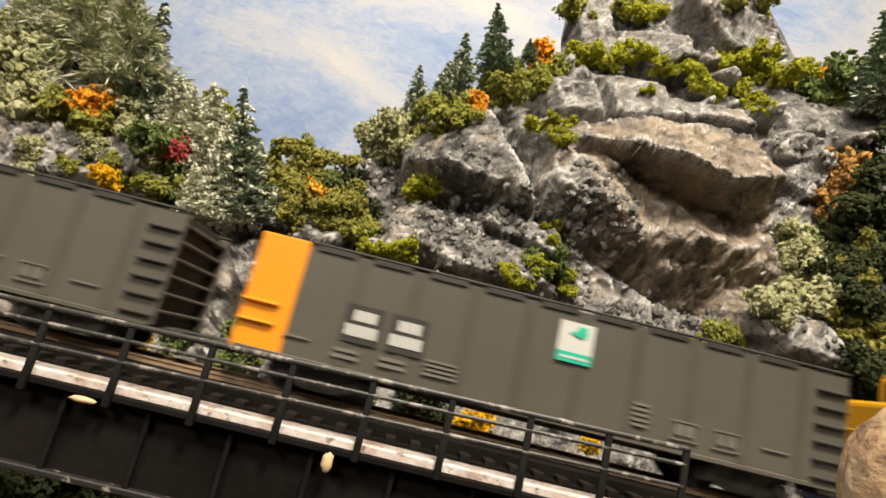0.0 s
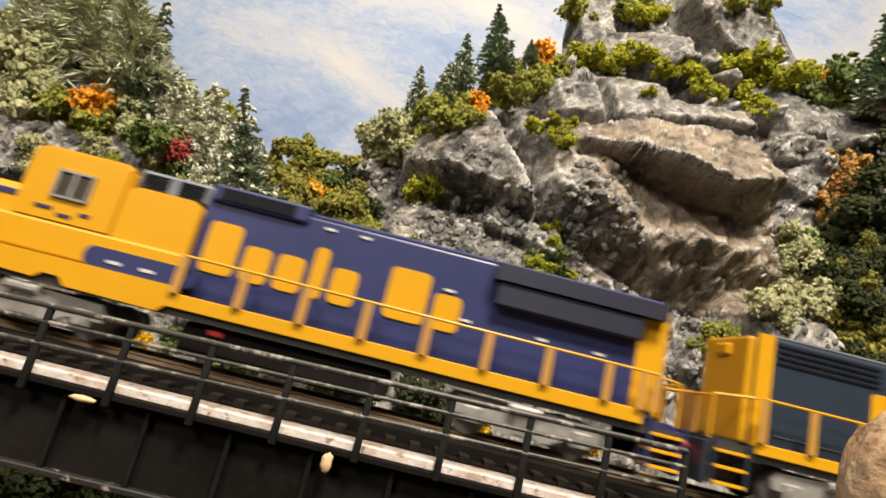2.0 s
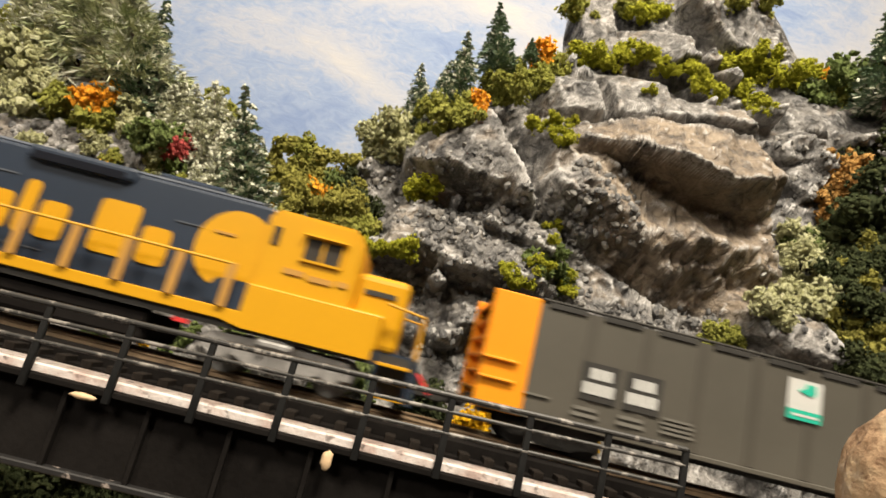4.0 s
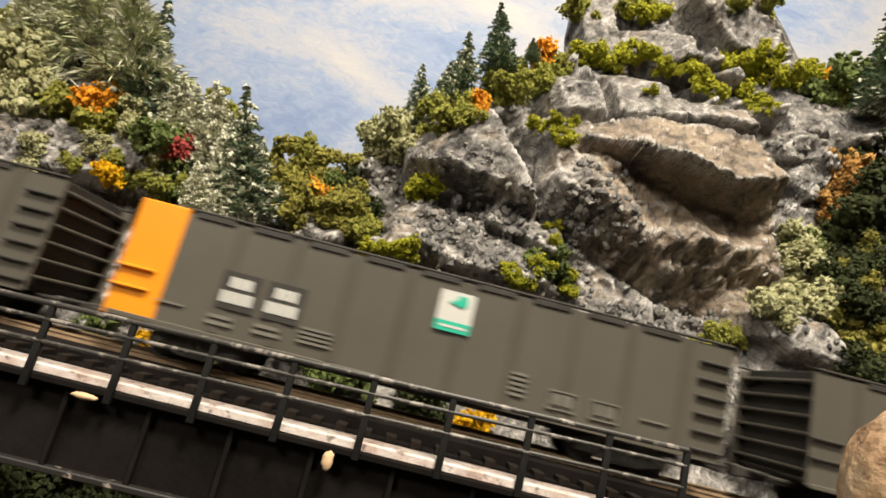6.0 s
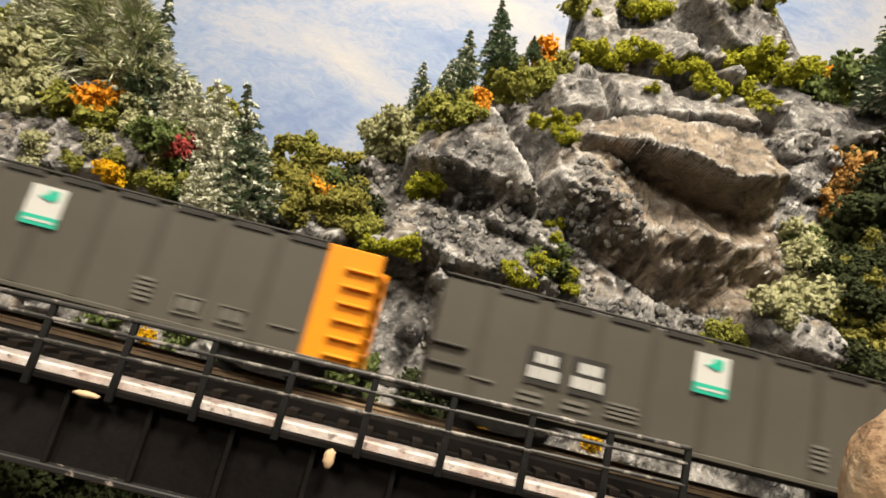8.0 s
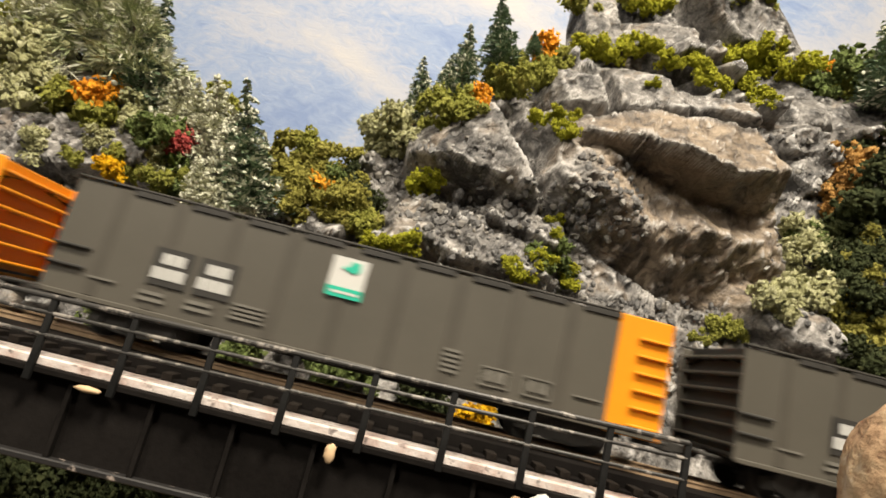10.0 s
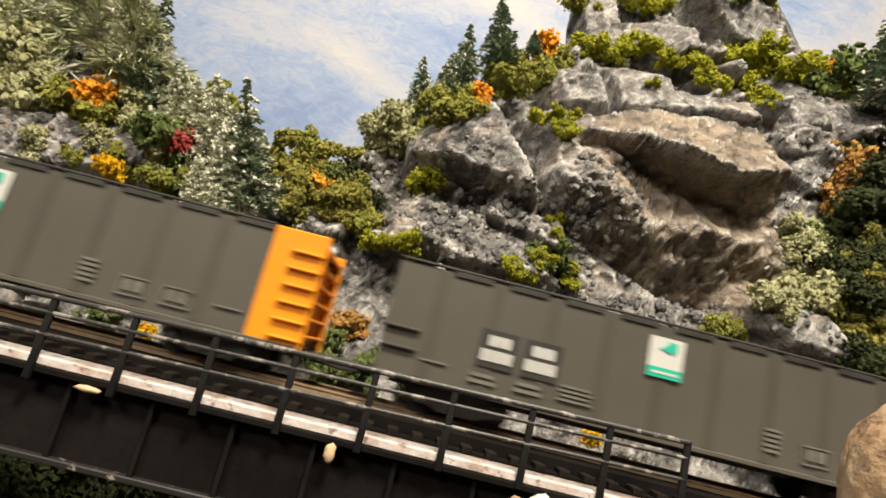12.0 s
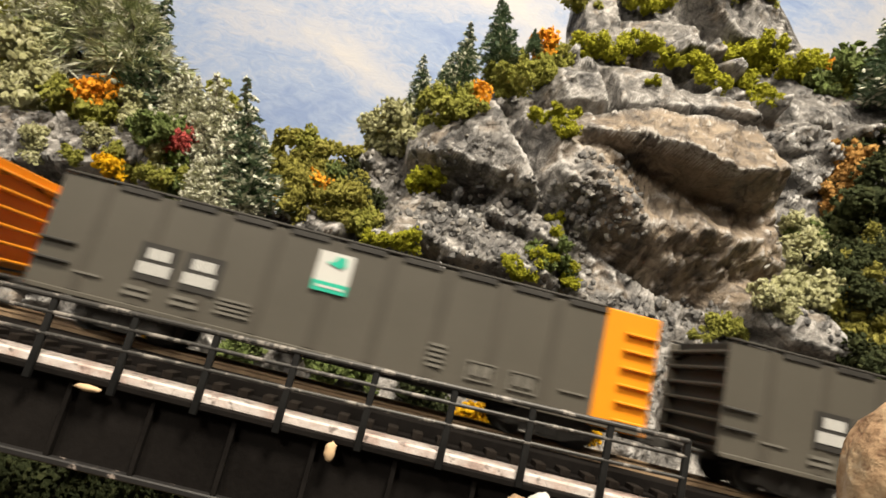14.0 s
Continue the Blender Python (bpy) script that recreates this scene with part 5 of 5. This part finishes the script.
LIME = foam("lime_foam", (0.14, 0.165, 0.008), (0.34, 0.35, 0.022), (0.54, 0.51, 0.06))
OLIVE = foam("olive_foam", (0.11, 0.12, 0.02), (0.25, 0.26, 0.045), (0.45, 0.44, 0.11))
PALE = foam("pale_foam", (0.17, 0.175, 0.06), (0.41, 0.405, 0.19), (0.68, 0.67, 0.46))
GREEN = foam("green_foam", (0.045, 0.07, 0.018), (0.12, 0.165, 0.045), (0.25, 0.29, 0.11))
# Green foam darkened so that its colour carries the ravine's shade.
DARK = foam("shade_green_foam", (0.012, 0.02, 0.009), (0.04, 0.052, 0.02), (0.1, 0.11, 0.045))
MOSS = foam("moss_foam", (0.12, 0.115, 0.02), (0.26, 0.245, 0.05), (0.45, 0.41, 0.11))
YELLOW_LEAF = foam("yellow_flakes", (0.5, 0.26, 0.0), (0.8, 0.42, 0.005), (0.9, 0.6, 0.03))
ORANGE_LEAF = foam("orange_flakes", (0.6, 0.19, 0.01), (0.88, 0.36, 0.02), (0.92, 0.5, 0.06))
OCHRE = foam("ochre_lichen", (0.2, 0.1, 0.02), (0.45, 0.23, 0.06), (0.62, 0.38, 0.14))
RED_LEAF = foam("red_flakes", (0.2, 0.025, 0.025), (0.45, 0.07, 0.065), (0.6, 0.15, 0.13))

BUSH_KINDS = (
    ("bush", LIME_AT, LIME, "lime green foam bush clinging to the grey rock", bush_mesh),
    ("bush", OLIVE_AT, OLIVE, "olive green foam bush on the rocky slope", bush_mesh),
    ("bush", PALE_AT, PALE, "pale green snow-dusted foam bush on the slope", bush_mesh),
    ("bush", GREEN_AT, GREEN, "mid-green foam bush at the foot of the rock", bush_mesh),
    ("bush", DARK_AT, DARK, "dark green foam bush in the ravine, shade put into its colour", bush_mesh),
    ("bush", MOSS_AT, MOSS, "mossy yellow-brown foam bush in the hollow", bush_mesh),
    ("shrub", YELLOW_LEAF_AT, YELLOW_LEAF, "bright yellow autumn shrub of loose flakes", leafy_mesh),
    ("shrub", ORANGE_LEAF_AT, ORANGE_LEAF, "bright orange autumn shrub of loose flakes", leafy_mesh),
    ("lichen", OCHRE_AT, OCHRE, "ochre brown clump of tangled lichen", leafy_mesh),
    ("shrub", RED_LEAF_AT, RED_LEAF, "deep red autumn shrub of loose flakes", leafy_mesh),
)
# the broad dark masses are torn finer
FINE = {0: (620, 0.62), 1: (620, 0.6), 2: (620, 0.6), 3: (640, 0.55), 4: (800, 0.46), 5: (640, 0.52)}
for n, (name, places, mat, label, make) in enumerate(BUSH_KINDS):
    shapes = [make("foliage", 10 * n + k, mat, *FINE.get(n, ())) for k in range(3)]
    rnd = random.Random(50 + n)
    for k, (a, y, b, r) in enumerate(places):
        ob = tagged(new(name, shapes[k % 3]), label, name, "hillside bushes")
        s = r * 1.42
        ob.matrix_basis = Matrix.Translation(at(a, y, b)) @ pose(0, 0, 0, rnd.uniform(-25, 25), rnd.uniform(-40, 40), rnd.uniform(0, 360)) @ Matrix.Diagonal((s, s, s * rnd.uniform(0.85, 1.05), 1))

NEEDLE = foam("conifer_needles", (0.055, 0.095, 0.06), (0.14, 0.2, 0.125), (0.31, 0.38, 0.25), 0.8)
SNOWY = foam("snowy_needles", (0.3, 0.31, 0.23), (0.58, 0.58, 0.46), (0.8, 0.78, 0.66), 0.85)
GREY_NEEDLE = foam("grey_green_needles", (0.2, 0.225, 0.12), (0.43, 0.45, 0.26), (0.7, 0.69, 0.5), 0.8)
PINE_NEEDLE = foam("olive_pine_needles", (0.11, 0.135, 0.065), (0.26, 0.3, 0.15), (0.5, 0.53, 0.32), 0.8)
BARK = worn("bark", (0.07, 0.045, 0.03), 0.9, 0, 300, 0.4, 0.5)


def blade(bm, p, d, w, side):
    """One flat tapering tuft of needles from p along d."""
    s = d.cross(side).normalized() * w
    a, b = bm.verts.new(p - s * 0.4), bm.verts.new(p + s * 0.4)
    c, e = bm.verts.new(p + d * 0.55 + s), bm.verts.new(p + d * 0.55 - s)
    t = bm.verts.new(p + d)
    bm.faces.new((a, b, c, e))
    bm.faces.new((e, c, t))


def conifer(place, height, snow, seed, wide=0.3):
    """A bottle-brush spruce: trunk, whorls of drooping boughs set with needle tufts, and snow on the tufts."""
    rnd = random.Random(seed)
    ob = thing("conifer_tree", "green model spruce with drooping boughs" if snow < 0.25 else "snow-dusted model spruce with drooping boughs", "tree", "conifers", place=place)
    bm = bmesh.new()
    add_rod(bm, (0, 0, -0.06 * height), (0, 0, height * 0.97), height * 0.018, 8, height * 0.003)
    part("trunk", bm, BARK, ob)
    green, white = bmesh.new(), bmesh.new()
    whorls = 26
    for k in range(whorls):
        f = k / (whorls - 1)
        z = height * (0.03 + 0.95 * f)
        reach = height * wide * (1 - f) ** 0.85 * rnd.uniform(0.8, 1.1) + height * 0.02
        for n in range(max(5, int(15 * (1 - f)) + 4)):
            t = rnd.uniform(0, 6.283)
            out = Vector((math.cos(t), math.sin(t), 0))
            L = reach * rnd.uniform(0.7, 1.1)
            for q in range(5):
                g = (q + 0.4) / 5
                p = out * L * g + Vector((0, 0, z - 0.35 * L * g * g + 0.1 * L))
                for side in (-1, 0, 1):
                    d = (out + Vector((-out.y, out.x, 0)) * side * 0.9 + Vector((0, 0, rnd.uniform(-0.5, 0.35)))).normalized() * max(0.35 * L, 0.02 * height) * rnd.uniform(0.6, 1.1)
                    top = white if rnd.random() < snow * (0.6 + 0.5 * g) else green
                    blade(top, p, d, height * rnd.uniform(0.006, 0.012), Vector((rnd.gauss(0, 1), rnd.gauss(0, 1), 1.2)))
            if rnd.random() < snow * 0.9:
                for g in (rnd.uniform(0.8, 1.15), rnd.uniform(0.6, 1.0), rnd.uniform(0.4, 0.9), rnd.uniform(0.5, 1.1)):
                    p = out * L * g + Vector((0, 0, z - 0.35 * L * g * g + 0.1 * L + height * 0.008))
                    s = height * rnd.uniform(0.008, 0.016)
                    m = Matrix.Translation(p) @ Euler((rnd.uniform(0, 6), rnd.uniform(0, 6), t)).to_matrix().to_4x4() @ Matrix.Diagonal((s * 1.5, s, s * 0.8, 1))
                    lump(white, m, rnd, 0.5)
    part("foliage", green, GREY_NEEDLE if snow > 0.5 else NEEDLE, ob)
    if snow > 0:
        part("snow_dusting", white, SNOWY, ob, "snow-dusted needle tufts")
    else:
        white.free()
    return ob


def pine(place, height, seed):
    """A ragged pine of long fine grey-green needles in sprays."""
    rnd = random.Random(seed)
    ob = thing("pine_tree", "shaggy grey-green model pine with long needles", "tree", "pines", place=place)
    bm = bmesh.new()
    add_rod(bm, (0, 0, -0.05 * height), (0, 0, height * 0.9), height * 0.02, 8, height * 0.004)
    part("trunk", bm, BARK, ob)
    tufts = [bmesh.new() for _ in range(3)]
    for k in range(300):
        z = height * rnd.uniform(0.04, 1.0)
        t = rnd.uniform(0, 6.283)
        L = height * 0.3 * (1.05 - z / height) ** 0.7 * rnd.uniform(0.15, 1.1)
        p = Vector((math.cos(t) * L, math.sin(t) * L, z - 0.3 * L))
        pale = rnd.random()
        for q in range(16):
            d = Vector((math.cos(t) * 0.8 + rnd.gauss(0, 0.4), math.sin(t) * 0.8 + rnd.gauss(0, 0.4), rnd.uniform(-0.8, 0.2))).normalized() * height * rnd.uniform(0.06, 0.14)
            pick = 0 if pale < 0.34 else 1 if pale < 0.7 else 2
            blade(tufts[pick], p + Vector((rnd.gauss(0, 1), rnd.gauss(0, 1), rnd.gauss(0, 1))) * height * 0.012, d, height * rnd.uniform(0.0035, 0.0065), Vector((rnd.gauss(0, 1), rnd.gauss(0, 1), 1.0)))
    part("needles", tufts[0], PINE_NEEDLE, ob)
    part("grey_needles", tufts[1], GREY_NEEDLE, ob)
    part("frosted_needles", tufts[2], SNOWY, ob)
    return ob


def rising(a, y, b, da, db):
    """The pose of a tree whose foot is at (a, y, b) and whose tip lies (da, db) further."""
    tip = at(a + da, y + 0.01, b + db) - at(a, y, b)
    return Matrix.Translation(at(a, y, b)) @ tip.to_track_quat("Z", "Y").to_matrix().to_4x4(), tip.length


for n, (a, y, b, da, db, snow) in enumerate(CONIFERS):
    m, h = rising(a, y, b, da, db)
    conifer(m, h, snow, 300 + n, 0.23 if snow < 0.4 else 0.29)
for n, (a, y, b, da, db) in enumerate(PINES):
    m, h = rising(a, y, b, da, db)
    pine(m, h, 400 + n)

# ---- small things ----
def stone_paint():
    m, nt, b = material("pitted_sandstone", 0.9)
    n1, n2 = noise_tex(nt, 130, 5, 0.65), noise_tex(nt, 600, 4)
    c = ramp(nt, n1.outputs["Fac"], [(0.32, (0.2, 0.115, 0.06)), (0.46, (0.40, 0.26, 0.15)), (0.56, (0.46, 0.33, 0.2)), (0.7, (0.56, 0.46, 0.35))])
    c = blend(nt, ramp(nt, n2.outputs["Fac"], [(0.34, (0.7, 0.7, 0.7)), (0.44, (0, 0, 0))]), c, (0.2, 0.1, 0.06))
    nt.links.new(c, b.inputs["Base Color"])
    relief(nt, b, n2.outputs["Fac"], 0.8, 0.0006)
    return m


STONE = stone_paint()


def pebble():
    """A rounded pitted stone on the near edge of the layout, standing on a plaster ledge."""
    bm = bmesh.new()
    bmesh.ops.create_icosphere(bm, subdivisions=5, radius=1.0)
    for v in bm.verts:
        p = v.co.copy()
        k = 1 + 0.07 * noise.noise(p * 1.3) + 0.05 * noise.noise(p * 4) + 0.02 * noise.noise(p * 11)
        d = noise.voronoi(p * 3.2)[0]
        k -= 0.05 * max(0, 0.35 - d[0]) * 2
        v.co = Vector((p.x * 0.0090 * k, p.y * 0.010 * k, p.z * 0.0150 * k))
    solid("stone", bm, STONE, "rounded tan pitted stone on the near edge", "stone", place=pose(0.0825, -0.092, 0.0140, 0, 10, 0), smooth=True)


pebble()
CHIP = worn("dry_chip", (0.6, 0.42, 0.25), 0.8, 0, 200, 0.2)
WHITE_STONE = worn("white_stone", (0.6, 0.58, 0.55), 0.8, 0, 100, 0.2, 0.4)
for x, z, w, h in ((-0.0655, -0.0103, 0.0032, 0.0008), (-0.0067, -0.0112, 0.0014, 0.0022)):
    bm = bmesh.new()
    bmesh.ops.create_icosphere(bm, subdivisions=3, radius=1.0)
    for v in bm.verts:
        k = 1 + 0.3 * noise.noise(v.co * 2 + Vector((x * 90, 0, 0)))
        v.co = Vector((v.co.x * w * k, v.co.y * 0.0009, v.co.z * h * k))
    solid("dry_leaf_chip", bm, CHIP, "pale tan dried flake stuck on the girder", "debris", place=on_track(x, -0.0362, z), smooth=True)


boulder("rock", Matrix.Translation((0.0359, -0.0440, -0.0165)), (0.0033, 0.006, 0.009), 61, "brown rock built against the bridge girder end", "rock", mat=STONE)
boulder("rock", Matrix.Translation((0.0415, -0.0480, -0.0122)), (0.0049, 0.005, 0.0055), 62, "pale rounded stone below the bridge railing", "rock", cuts=4, mat=WHITE_STONE)


# ---- what moves ----
SPEEDS = ((0, 0.1479), (1.5, 0.1421), (3, 0.146), (5.5, 0.1535), (8, 0.1545), (11, 0.1512), (14, 0.1469))


def gone(t):
    """How far the train has run to the left since 7 s."""
    ts = np.linspace(7, t, 200)
    v = np.interp((ts[1:] + ts[:-1]) / 2, [s[0] for s in SPEEDS], [s[1] for s in SPEEDS])
    return float(v.sum() * (ts[1] - ts[0]))


def motions():
    for ob, x in MOVERS:
        walk(ob, [(t / 2, on_track(x - gone(t / 2))) for t in range(0, 29)])


motions()
